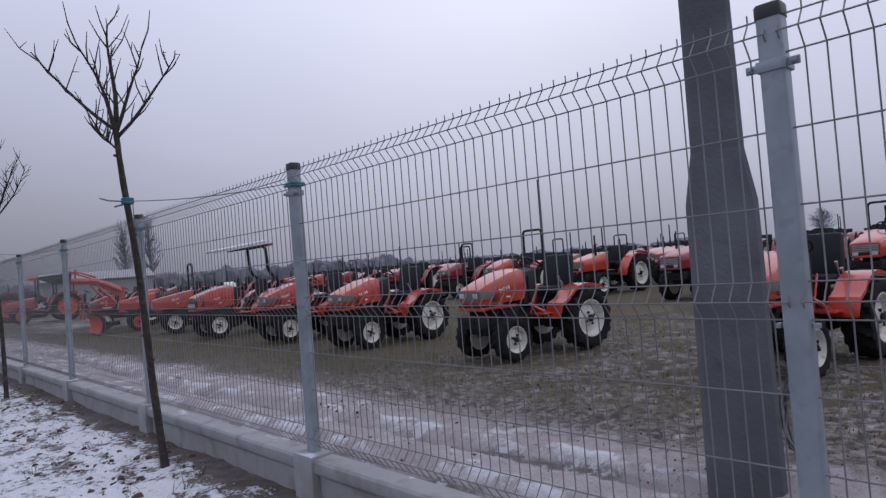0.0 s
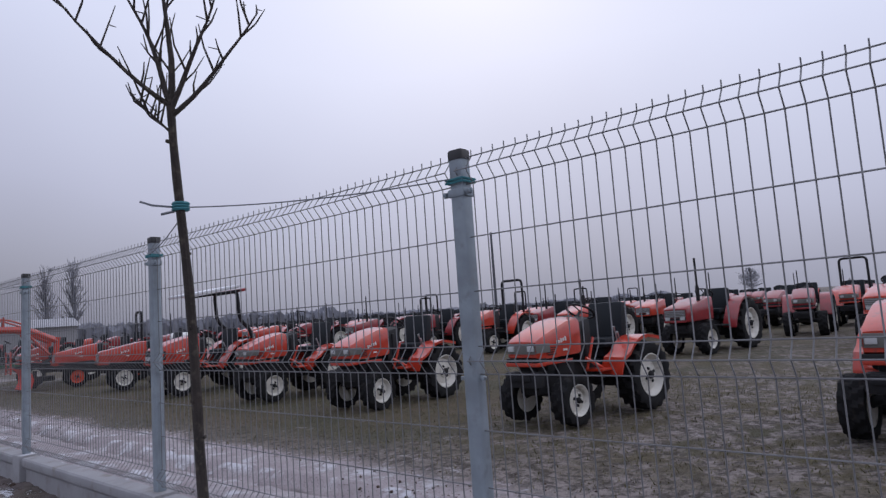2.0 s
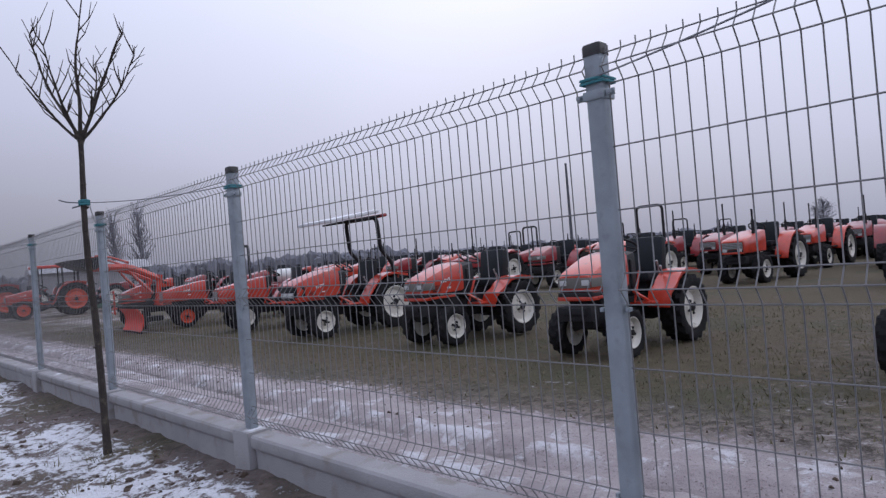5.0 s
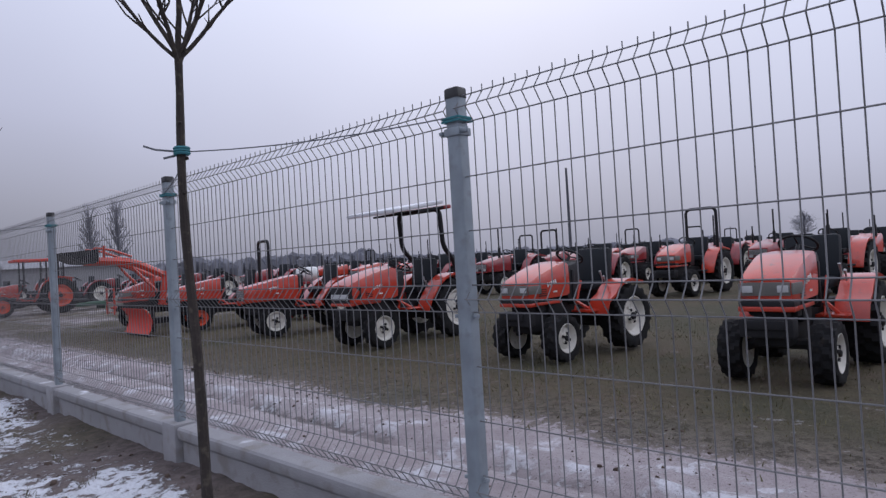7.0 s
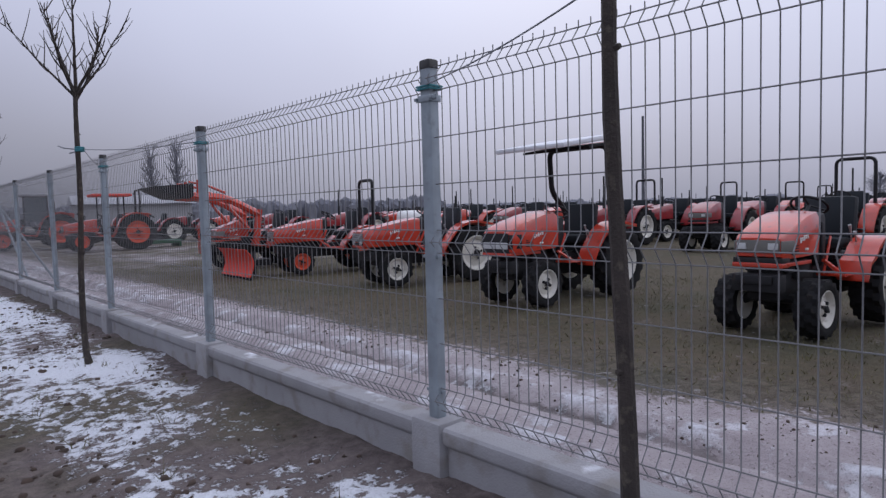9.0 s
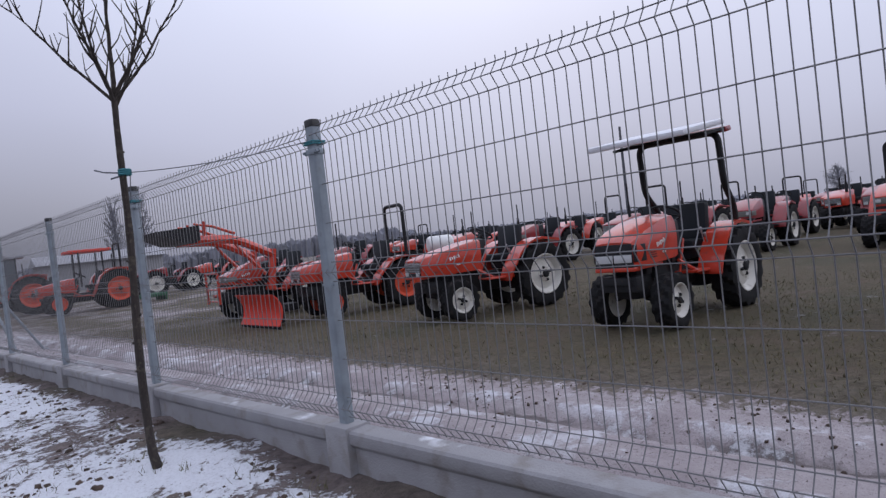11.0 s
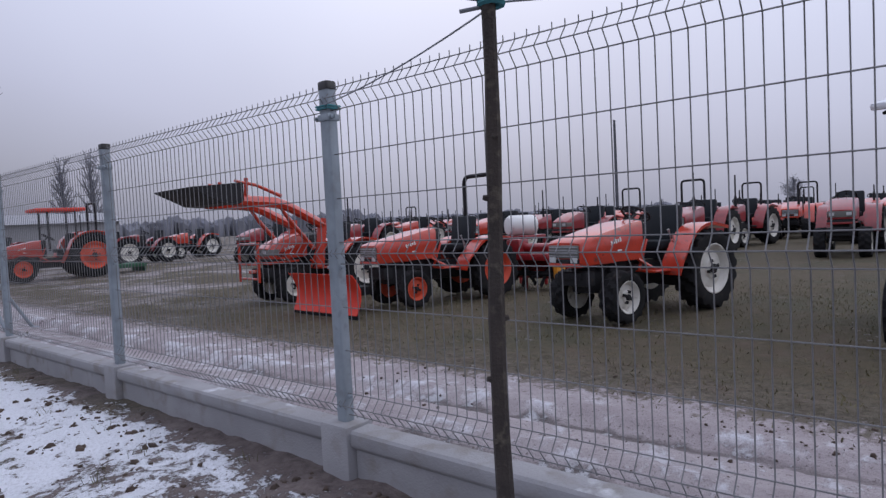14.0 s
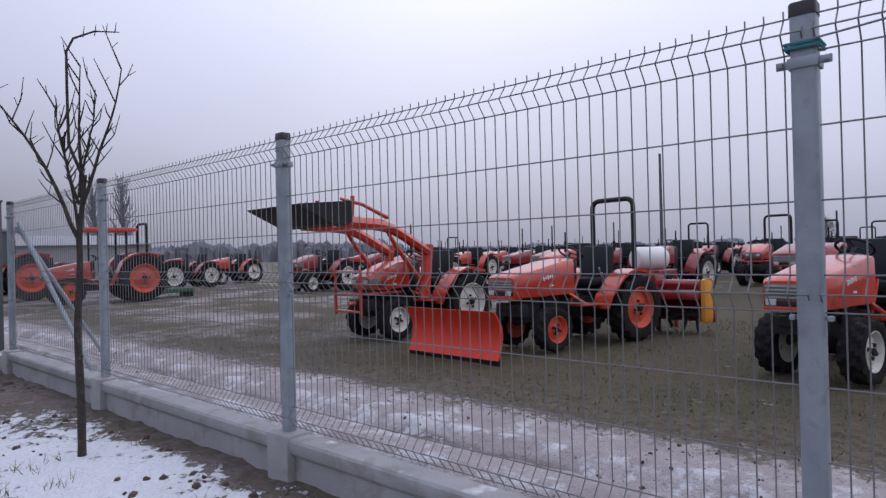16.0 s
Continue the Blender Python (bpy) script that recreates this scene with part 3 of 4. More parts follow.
    box(bm, (nose - 0.06, 0, 0.652), (0.15, 0.41, 0.055), 0.01)
    part("front_band", bm, BLACK, t, "black plastic band under the grille")
    bm = bmesh.new()
    box(bm, (nose - 0.05, 0, 0.618), (0.14, 0.42, 0.042), 0.012)
    for s in (-1, 1):
        box(bm, (nose - 0.30, s * 0.208, 0.622), (0.46, 0.014, 0.032), 0.006)
    part("front_lip", bm, paint, t)
    if detail:
        flank = {"slope": 0.2215, "round": 0.2550, "box": 0.2470}[hood]
        for s in (-1, 1):
            bm = bmesh.new()
            for i in range(5):
                box(bm, (0.02 - 0.034 * i, s * flank, 0.815 + 0.008 * i), (0.020, 0.006, 0.030 if i % 2 else 0.044), 0, Matrix.Rotation(0.25, 4, "Y"))
            box(bm, (-0.10, s * flank, 0.735), (0.06, 0.006, 0.018), 0)
            part("side_marks", bm, DECAL, t, "pale maker's marks on the bonnet side", False)
            bm = bmesh.new()
            for i in range(4):
                box(bm, (0.10, s * (flank - 0.009), 0.705 + 0.022 * i), (0.13, 0.006, 0.010), 0)
            part("side_louvre", bm, BLACK, t, "dark bonnet side louvre", False)
            bm = bmesh.new()
            box(bm, (-0.49, s * 0.235, 0.66), (0.030, 0.014, 0.36), 0.004, Matrix.Rotation(radians(-24), 4, "Y"))
            tube(bm, [(-0.40, s * 0.24, 0.62), (-0.60, s * 0.30, 0.50)], 0.018, 6)
            part("bonnet_stay", bm, paint, t)
        bm = bmesh.new()
        box(bm, (-0.47, 0, 0.76), (0.05, 0.42, 0.40), 0.02)
        part("firewall", bm, BLACK, t, "black firewall behind the engine")
        bm = bmesh.new()
        tube(bm, [(0.16, -0.15, 0.58), (0.02, -0.17, 0.56), (-0.25, -0.17, 0.60)], 0.035, 8)
        part("exhaust_silencer", bm, CAST, t, "dark pipe along the engine")
        part("fuel_pump", box(bmesh.new(), (-0.16, 0.145, 0.56), (0.26, 0.06, 0.16), 0.02), CAST, t)
        part("filter_housing", box(bmesh.new(), (0.08, 0.15, 0.60), (0.12, 0.06, 0.12), 0.02), CAST, t)
    # platform, dash and steering
    for s in (-1, 1):
        bm = bmesh.new()
        box(bm, (-0.70, s * 0.27, 0.485), (0.46, 0.24, 0.025), 0.006)
        tube(bm, [(-0.48, s * 0.38, 0.49), (-0.92, s * 0.38, 0.47)], 0.016, 6)
        part("footplate", bm, paint if detail else CAST, t)
    bm = bmesh.new()
    loft(bm, [hood_ring(-0.36, 0.40, 0.60, 1.01, 0.06), hood_ring(-0.60, 0.36, 0.60, 1.05, 0.08)])
    part("dashboard", bm, BLACK, t, "black dashboard")
    bm = bmesh.new()
    c = Vector((-0.70, 0, 1.10))
    ax = Matrix.Rotation(radians(-32), 4, "Y")
    ring = [c + ax @ Vector((0.155 * math.cos(a), 0.155 * math.sin(a), 0)) for a in (2 * math.pi * i / 20 for i in range(20))]
    tube(bm, ring, 0.013, 6, closed=True)
    for i in (0, 7, 13):
        tube(bm, [ring[i], c], 0.008, 5)
    tube(bm, [c, (-0.55, 0, 0.98)], 0.018, 6)
    part("steering_wheel", bm, BLACK, t, "thin black steering wheel")
    # seat
    bm = bmesh.new()
    box(bm, (-1.00, 0, 0.74), (0.36, 0.42, 0.10), 0.035)
    box(bm, (-1.00, 0, 0.64), (0.22, 0.26, 0.12), 0.02)
    st = part("seat", bm, SEAT, t, "black vinyl seat")
    bm = bmesh.new()
    box(bm, (-1.18, 0, 0.97), (0.11, 0.47, 0.42), 0.04, Matrix.Rotation(radians(-8), 4, "Y"))
    part("backrest", bm, SEAT, st)
    # mudguards: an arched sheet with a side skirt
    for s in (-1, 1):
        bm = bmesh.new()
        arch = [(-L + rr + 0.16, 0.46), (-L + rr + 0.09, 0.60)]
        for i in range(6):
            a = radians(40 + i * 13)
            arch.append((-L + (rr + 0.07) * math.cos(a), rr + (rr + 0.07) * math.sin(a)))
        arch.append((-L - rr * 0.72, rr + (rr + 0.07) * 0.90))
        y0, y1 = s * (tr - 0.16), s * (tr + 0.10)
        rings = []
        for xa, za in arch:
            low = max(0.44, za - 0.30)
            rings.append([(xa, y0, za), (xa, y1, za), (xa, y1, za - 0.035), (xa, y0 + s * 0.012, za - 0.03), (xa, y0 + s * 0.012, low), (xa, y0, low)])
        loft(bm, rings)
        part("mudguard", bm, paint, t, "arched painted mudguard")
    if detail:
        for yy, zz, ln in ((0.27, 0.84, 0.18), (-0.27, 0.84, 0.16), (0.31, 0.80, 0.13)):
            bm = bmesh.new()
            tube(bm, [(-0.98, yy, 0.66), (-0.93, yy, zz), (-0.90, yy, zz + ln * 0.4)], [0.007, 0.007, 0.016], 6)
            part("lever", bm, STEEL, t, "thin steel control lever")
        bm = bmesh.new()
        tube(bm, [(-L - 0.12, 0.2, 0.40), (-L - 0.62, 0.24, 0.34)], 0.02, 6)
        tube(bm, [(-L - 0.12, -0.2, 0.40), (-L - 0.62, -0.24, 0.34)], 0.02, 6)
        tube(bm, [(-L - 0.1, 0, 0.62), (-L - 0.58, 0, 0.60)], 0.022, 6)
        part("rear_linkage", bm, CAST, t)
    if roll:
        bm = bmesh.new()
        tube(bm, bend([(-L - 0.16, -0.33, 0.62), (-L - 0.16, -0.33, roll), (-L - 0.16, 0.33, roll), (-L - 0.16, 0.33, 0.62)], 0.12), 0.033, 8)
        part("roll_bar", bm, BLACK, t, "black tubular roll bar")
    if exhaust:
        bm = bmesh.new()
        tube(bm, [(-0.10, 0.18, 0.92), (-0.10, 0.18, 1.22), (-0.10, 0.18, 1.25), (-0.10, 0.18, exhaust)], [0.035, 0.035, 0.02, 0.02], 8)
        part("exhaust_pipe", bm, CAST, t, "upright dark exhaust pipe")
    if k != 1.0:
        t.scale = (k, k, k)
    return t


def at_wheel(x, y, turn, tf=0.42, z=0.215):
    """The pose of a tractor that faces the fence, by its left front hub's outer face."""
    r = Matrix.Rotation(radians(180 + turn), 4, "Z")
    o = Vector((x, y, 0)) - r @ Vector((0, tf, 0))
    return Matrix.Translation((o.x, o.y, z)) @ r


SLOPE = "small orange-red compact tractor with cream wheels, parked on grass"
tA = tractor("compact_tractor", SLOPE, at_wheel(3.75, 4.19, -8), ORANGE, WHITE)
copy_thing(tA, at_wheel(3.88, 7.12, 0))
copy_thing(tA, at_wheel(3.95, 9.62, -4))
copy_thing(tA, at_wheel(3.95, 1.15, -6))
copy_thing(tA, at_wheel(3.9, -2.2, -2))
tagged(copy_thing(tA, at_wheel(3.9, -5.0, 3)))


def canopy_tractor():
    t = tractor("canopy_tractor", "orange-red tractor with a snow-covered sun canopy on a curved black hoop", at_wheel(3.905, 12.46, -2), ORANGE, WHITE, "round", 1.35, 0.27, 0.44)
    side = [(-1.46, 0.42, 0.80), (-1.40, 0.44, 1.12), (-1.16, 0.46, 1.34), (-1.12, 0.46, 1.90)]
    bm = bmesh.new()
    tube(bm, bend([(x, -y, z) for x, y, z in side] + side[::-1], 0.12), 0.036, 8)
    part("canopy_hoop", bm, BLACK, t, "curved black roll-bar hoop")
    roof = Matrix.Translation((-0.76, 0, 1.90)) @ Matrix.Rotation(radians(9), 4, "Y")
    bm = bmesh.new()
    box(bm, (-0.20, 0, -0.006), (0.60, 1.06, 0.030), 0.012, roof)
    cp = part("canopy", bm, CAST, t, "flat dark canopy sheet")
    bm = bmesh.new()
    box(bm, (0.11, 0, 0.026), (0.98, 1.09, 0.06), 0.024, roof)
    part("snow_layer", bm, CANOPYM, cp, "crust of white snow")
    bm = bmesh.new()
    box(bm, (-0.46, 0, 0.026), (0.15, 1.09, 0.06), 0.02, roof)
    part("red_edge", bm, RED, cp, "red rear edge")
    return t


canopy_tractor()
tractor("compact_tractor", "square-nosed orange-red tractor with slatted grille and cream wheels", at_wheel(4.10, 15.46, -14), ORANGE, WHITE, "box", 1.35, 0.27, 0.45, roll=0)


def rops_tractor():
    """The plough tractor: orange wheels, tall roll bar, snow blade in front."""
    m = at_wheel(4.20, 18.44, -12)
    t = tractor("plough_tractor", "orange-red tractor with orange wheels and tall black roll bar", m, ORANGE, ORWHEEL, "box", 1.35, 0.25, 0.41, roll=1.78)
    return m


rops_tractor()


def snow_blade():
    t = thing("snow_blade", "bright red curved snow plough blade on a tractor front", "plough blade", pose(3.30, 19.17, 0.19, 0, 0, 87))
    bm = bmesh.new()
    rings = []
    for x in (-0.67, 0.67):
        outer, inner = [], []
        for i in range(9):
            u = i / 8
            z = 0.06 + 0.50 * u
            y = -0.10 + 0.13 * (2 * u - 1) ** 2 * (1 if u > 0.5 else 0.6)
            outer.append((x, y + 0.12, z))
            inner.append((x, y + 0.10, z))
        rings.append(outer + inner[::-1])
    loft(bm, rings)
    part("mouldboard", bm, PLOW, t, "bright red curved sheet")
    bm = bmesh.new()
    box(bm, (0, 0.07, 0.035), (1.34, 0.03, 0.09), 0.006)
    part("rubber_edge", bm, RUBBER, t, "black rubber scraper edge")
    bm = bmesh.new()
    for x in (-0.5, 0, 0.5):
        box(bm, (x, -0.06, 0.30), (0.03, 0.10, 0.42), 0.006)
    box(bm, (0, -0.30, 0.28), (0.34, 0.55, 0.12), 0.02)
    part("mounting_frame", bm, CAST, t)


snow_blade()


def loader_tractor():
    m = at_wheel(3.93, 20.70, -4)
    t = tractor("loader_tractor", "orange-red tractor with a raised front loader and dark bucket", m, ORANGE, WHITE, "slope", 1.3, 0.27, 0.43)
    for s in (-1, 1):
        bm = bmesh.new()
        tube(bm, bend([(-0.55, s * 0.42, 1.16), (0.16, s * 0.42, 1.52), (0.95, s * 0.42, 1.56)], 0.25), 0.072, 8, flat=1.3)
        part("loader_arm", bm, ORANGE, t, "orange bent loader arm")
        bm = bmesh.new()
        tube(bm, [(-0.45, s * 0.42, 0.50), (-0.55, s * 0.42, 1.26)], 0.075, 8)
        part("loader_mast", bm, ORANGE, t)
        bm = bmesh.new()
        tube(bm, [(-0.35, s * 0.44, 0.80), (0.05, s * 0.44, 1.25), (0.25, s * 0.44, 1.52)], [0.035, 0.035, 0.018], 8)
        tube(bm, [(0.15, s * 0.40, 1.62), (0.55, s * 0.40, 1.78), (0.88, s * 0.40, 1.84)], [0.03, 0.025, 0.02], 8)
        tube(bm, [(0.72, s * 0.40, 1.56), (0.70, s * 0.40, 1.88)], 0.03, 6)
        part("hydraulic_ram", bm, ORANGE, t)
    bm = bmesh.new()
    # open bucket: curved floor and back with two side plates, mouth tilted up
    pr = [(0.88, 1.80), (0.88, 1.57), (0.96, 1.52), (1.18, 1.54), (1.60, 1.74)]
    for (xa, za), (xb, zb) in zip(pr, pr[1:]):
        loft(bm, [[(xa, -0.62, za), (xa, 0.62, za), (xa - 0.012, 0.62, za - 0.02), (xa - 0.012, -0.62, za - 0.02)], [(xb, -0.62, zb), (xb, 0.62, zb), (xb - 0.012, 0.62, zb - 0.02), (xb - 0.012, -0.62, zb - 0.02)]])
    for s in (-1, 1):
        loft(bm, [[(x, s * 0.62, z) for x, z in pr], [(x, s * 0.605, z) for x, z in pr]])
    part("bucket", bm, BLACK, t, "dark steel loader bucket held high")
    bm = bmesh.new()
    for yy in (-0.28, 0.28):
        tube(bm, [(0.52, yy, 0.35), (0.52, yy, 0.95)], 0.022, 6)
    for zz in (0.40, 0.62, 0.92):
        tube(bm, [(0.52, -0.28, zz), (0.52, 0.28, zz)], 0.018, 6)
    tube(bm, [(0.52, 0, 0.5), (0.30, 0, 0.5)], 0.03, 6)
    part("front_guard", bm, ORANGE, t, "orange front guard bars")


loader_tractor()

# ---- the rows behind ----
far_a = tractor("compact_tractor", "red square-nosed tractor in a back row, snow on its bonnet", pose(11.5, 5.9, 0.2, 0, 0, 172), RED, WHITE, "box", 1.4, 0.28, 0.47, exhaust=1.75, detail=False, k=1.13, group="tractors in the back rows")
far_b = tractor("compact_tractor", "orange-red tractor in a back row with cream wheels", pose(12.9, 9.3, 0.2, 0, 0, 176), ORANGE, WHITE, "box", 1.4, 0.28, 0.45, exhaust=1.45, detail=False, k=1.13, group="tractors in the back rows")
far_c = tractor("compact_tractor", "orange-red tractor in a back row with a black roll bar", pose(12.4, 12.1, 0.2, 0, 0, 178), ORANGE, WHITE, "slope", 1.3, 0.27, 0.44, roll=1.8, detail=False, k=1.13, group="tractors in the back rows")
far_d = tractor("compact_tractor", "faded red tractor in a back row with a low bonnet", pose(13.0, 14.9, 0.2, 0, 0, 182), RED, WHITE, "slope", 1.25, 0.27, 0.43, detail=False, k=1.13, group="tractors in the back rows")
rnd = random.Random(4)
SECOND = [(13.4, 18.2, far_a), (12.8, 21.0, far_d), (13.2, 24.0, far_b), (12.6, 2.6, far_b), (11.8, -0.6, far_a), (12.3, -3.8, far_c), (9.9, 31.2, far_d), (10.8, 27.6, far_a)]
for x, y, pick in SECOND:
    copy_thing(pick, pose(x, y, 0.2, 0, 0, 180 + rnd.uniform(-7, 7)))
BACK = [(16.8, -8, 36, 2.15), (20.6, -8, 40, 2.1), (24.6, -8, 46, 2.15), (29.0, -8, 50, 2.2), (34.5, -8, 56, 2.4), (41.0, -6, 60, 2.7), (49, -4, 64, 3.1)]
for x0, ya, yb, step in BACK:
    y = ya
    while y < yb:
        x, yy = x0 + rnd.uniform(-0.8, 0.8), y + rnd.uniform(-0.35, 0.35)
        y += step
        pick = rnd.choice((far_a, far_a, far_a, far_a, far_b, far_b, far_b, far_c, far_d, far_d, far_d, far_d))
        copy_thing(pick, pose(x, yy, 0.2, 0, 0, 180 + rnd.uniform(-10, 10)))


def yard_tractor(x, y, turn, roof, cab, k):
    t = tractor("yard_tractor", "larger orange tractor with orange wheels and a " + ("glazed cab" if cab else "red sun roof"), pose(x, y, 0.2, 0, 0, turn), ORANGE, ORWHEEL, "box", 1.6, 0.33, 0.58, 0.42, 0.50, roll=0 if cab else 1.95, detail=True, group="large yard tractors")
    for sx in (-0.62, -1.25):
        for s in (-1, 1):
            bm = bmesh.new()
            tube(bm, [(sx, s * 0.42, 0.75), (sx, s * 0.40, 1.75)], 0.025, 6)
            part("roof_post", bm, BLACK, t)
    bm = bmesh.new()
    box(bm, (-0.92, 0, 1.79), (1.15, 1.02, 0.09), 0.035)
    part("roof", bm, ROOFM if cab else PLOW, t, "grey cab roof" if cab else "red sun roof")
    if cab:
        for s in (-1, 1):
            bm = bmesh.new()
            box(bm, (-0.93, s * 0.42, 1.32), (0.60, 0.012, 0.80), 0)
            part("cab_pane", bm, GLASS, t, "dark cab glass")
    t.scale = (k, k, k)
    return t


yard_tractor(3.9, 33.4, 176, True, False, 1.12)
yard_tractor(2.2, 37.6, 172, True, True, 1.2)
for i, (x, y) in enumerate(((6.9, 37.5), (9.3, 39.0), (12.0, 40.5), (4.6, 41.5))):
    copy_thing((far_a, far_d, far_b, far_a)[i], pose(x, y, 0.2, 0, 0, 178 + 4 * i))


def green_mower(x, y):
    t = thing("mower_deck", "dark green flail mower deck lying on the yard", "mower", pose(x, y, 0.2, 0, 0, 10))
    bm = bmesh.new()
    box(bm, (0, 0, 0.22), (1.7, 0.7, 0.14), 0.04)
    for xx in (-0.8, 0.8):
        box(bm, (xx, 0, 0.12), (0.06, 0.66, 0.22), 0.02)
    part("deck", bm, GREEN, t)
    bm = bmesh.new()
    tube(bm, [(-0.4, 0.2, 0.28), (0, 0.1, 0.75), (0.4, 0.2, 0.28)], 0.03, 6)
    box(bm, (0, 0, 0.36), (0.3, 0.3, 0.16), 0.03)
    part("headstock", bm, CAST, t)


green_mower(6.6, 33.6)


def tiller(x, y):
    t = thing("rotary_tiller", "red rotary tiller with a yellow chain case", "tiller", pose(x, y, 0.2, 0, 0, 175))
    bm = bmesh.new()
    box(bm, (0, 0, 0.52), (0.40, 1.4, 0.10), 0.03)
    box(bm, (-0.28, 0, 0.34), (0.05, 1.4, 0.40), 0.02, Matrix.Rotation(0.3, 4, "Y"))
    part("hood_plate", bm, RED, t, "red steel hood")
    bm = bmesh.new()
    tube(bm, [(0, -0.66, 0.66), (0, 0.66, 0.66)], 0.07, 10)
    box(bm, (0.05, 0, 0.68), (0.26, 0.26, 0.24), 0.04)
    part("drive_tube", bm, RED, t)
    bm = bmesh.new()
    box(bm, (0, 0.74, 0.46), (0.24, 0.07, 0.56), 0.06)
    part("chain_case", bm, YELLOW, t, "yellow side chain case")
    bm = bmesh.new()
    tube(bm, [(0, -0.64, 0.26), (0, 0.64, 0.26)], 0.04, 8)
    shaft = part("tine_shaft", bm, CAST, t)
    tine = mesh_of("tine", box(bmesh.new(), (0, 0, 0), (0.36, 0.02, 0.05)), CAST)
    for i in range(10):
        put("tine", tine, shaft, pose(0, -0.6 + 0.133 * i, 0.22, 0, math.degrees(i * 0.9)))


tiller(6.45, 18.3)


def sprayer(x, y):
    t = thing("sprayer_tank", "white plastic sprayer tank on a red frame", "sprayer", pose(x, y, 0.2))
    bm = bmesh.new()
    lathe(bm, [(0.08, -0.26), (0.14, -0.245), (0.17, -0.20), (0.17, 0.20), (0.14, 0.245), (0.08, 0.26)], 24)
    bmesh.ops.transform(bm, matrix=pose(0, 0, 1.00, 0, 0, 60), verts=bm.verts[:])
    part("tank", bm, TANK, t)
    bm = bmesh.new()
    for a in (-0.3, 0.3):
        for b in (-0.25, 0.25):
            tube(bm, [(a, b, 0), (a, b, 0.80)], 0.03, 6)
    box(bm, (0, 0, 0.81), (0.62, 0.55, 0.06), 0.01)
    part("frame", bm, RED, t)


sprayer(6.9, 18.55)

# ---- concrete pole just inside the fence ----
def concrete_pole():
    t = thing("concrete_pole", "dark weathered concrete pole on a thicker base, inside the fence", "pole", pose(1.37, 0.74, 0, 0, 0, 20))
    def ring(z, a, b, c=0.02):
        return [(a - c, -b, z), (a, -b + c, z), (a, b - c, z), (a - c, b, z), (-a + c, b, z), (-a, b - c, z), (-a, -b + c, z), (-a + c, -b, z)]
    bm = bmesh.new()
    loft(bm, [ring(0.0, 0.16, 0.175), ring(1.58, 0.145, 0.16), ring(1.84, 0.105, 0.12)])
    part("base", bm, POLE, t)
    bm = bmesh.new()
    loft(bm, [ring(1.80, 0.105, 0.12), ring(7.5, 0.07, 0.08)])
    part("shaft", bm, POLE, t)


concrete_pole()


def hose_coil():
    bm = bmesh.new()
    r2 = random.Random(2)
    pts = []
    for i in range(44):
        a = i * 0.52
        pts.append((1.42 + 0.05 * math.sin(a * 0.7), 0.50 + 0.06 * math.cos(a) + r2.uniform(-0.02, 0.02), 0.56 + 0.17 * math.sin(a) + r2.uniform(-0.02, 0.02)))
    tube(bm, pts, 0.008, 5)
    ob = part("cable_coil", bm, WIRE, None)
    tagged(ob, "pale coil of loose cable hung on the concrete pole", "cable")


hose_coil()

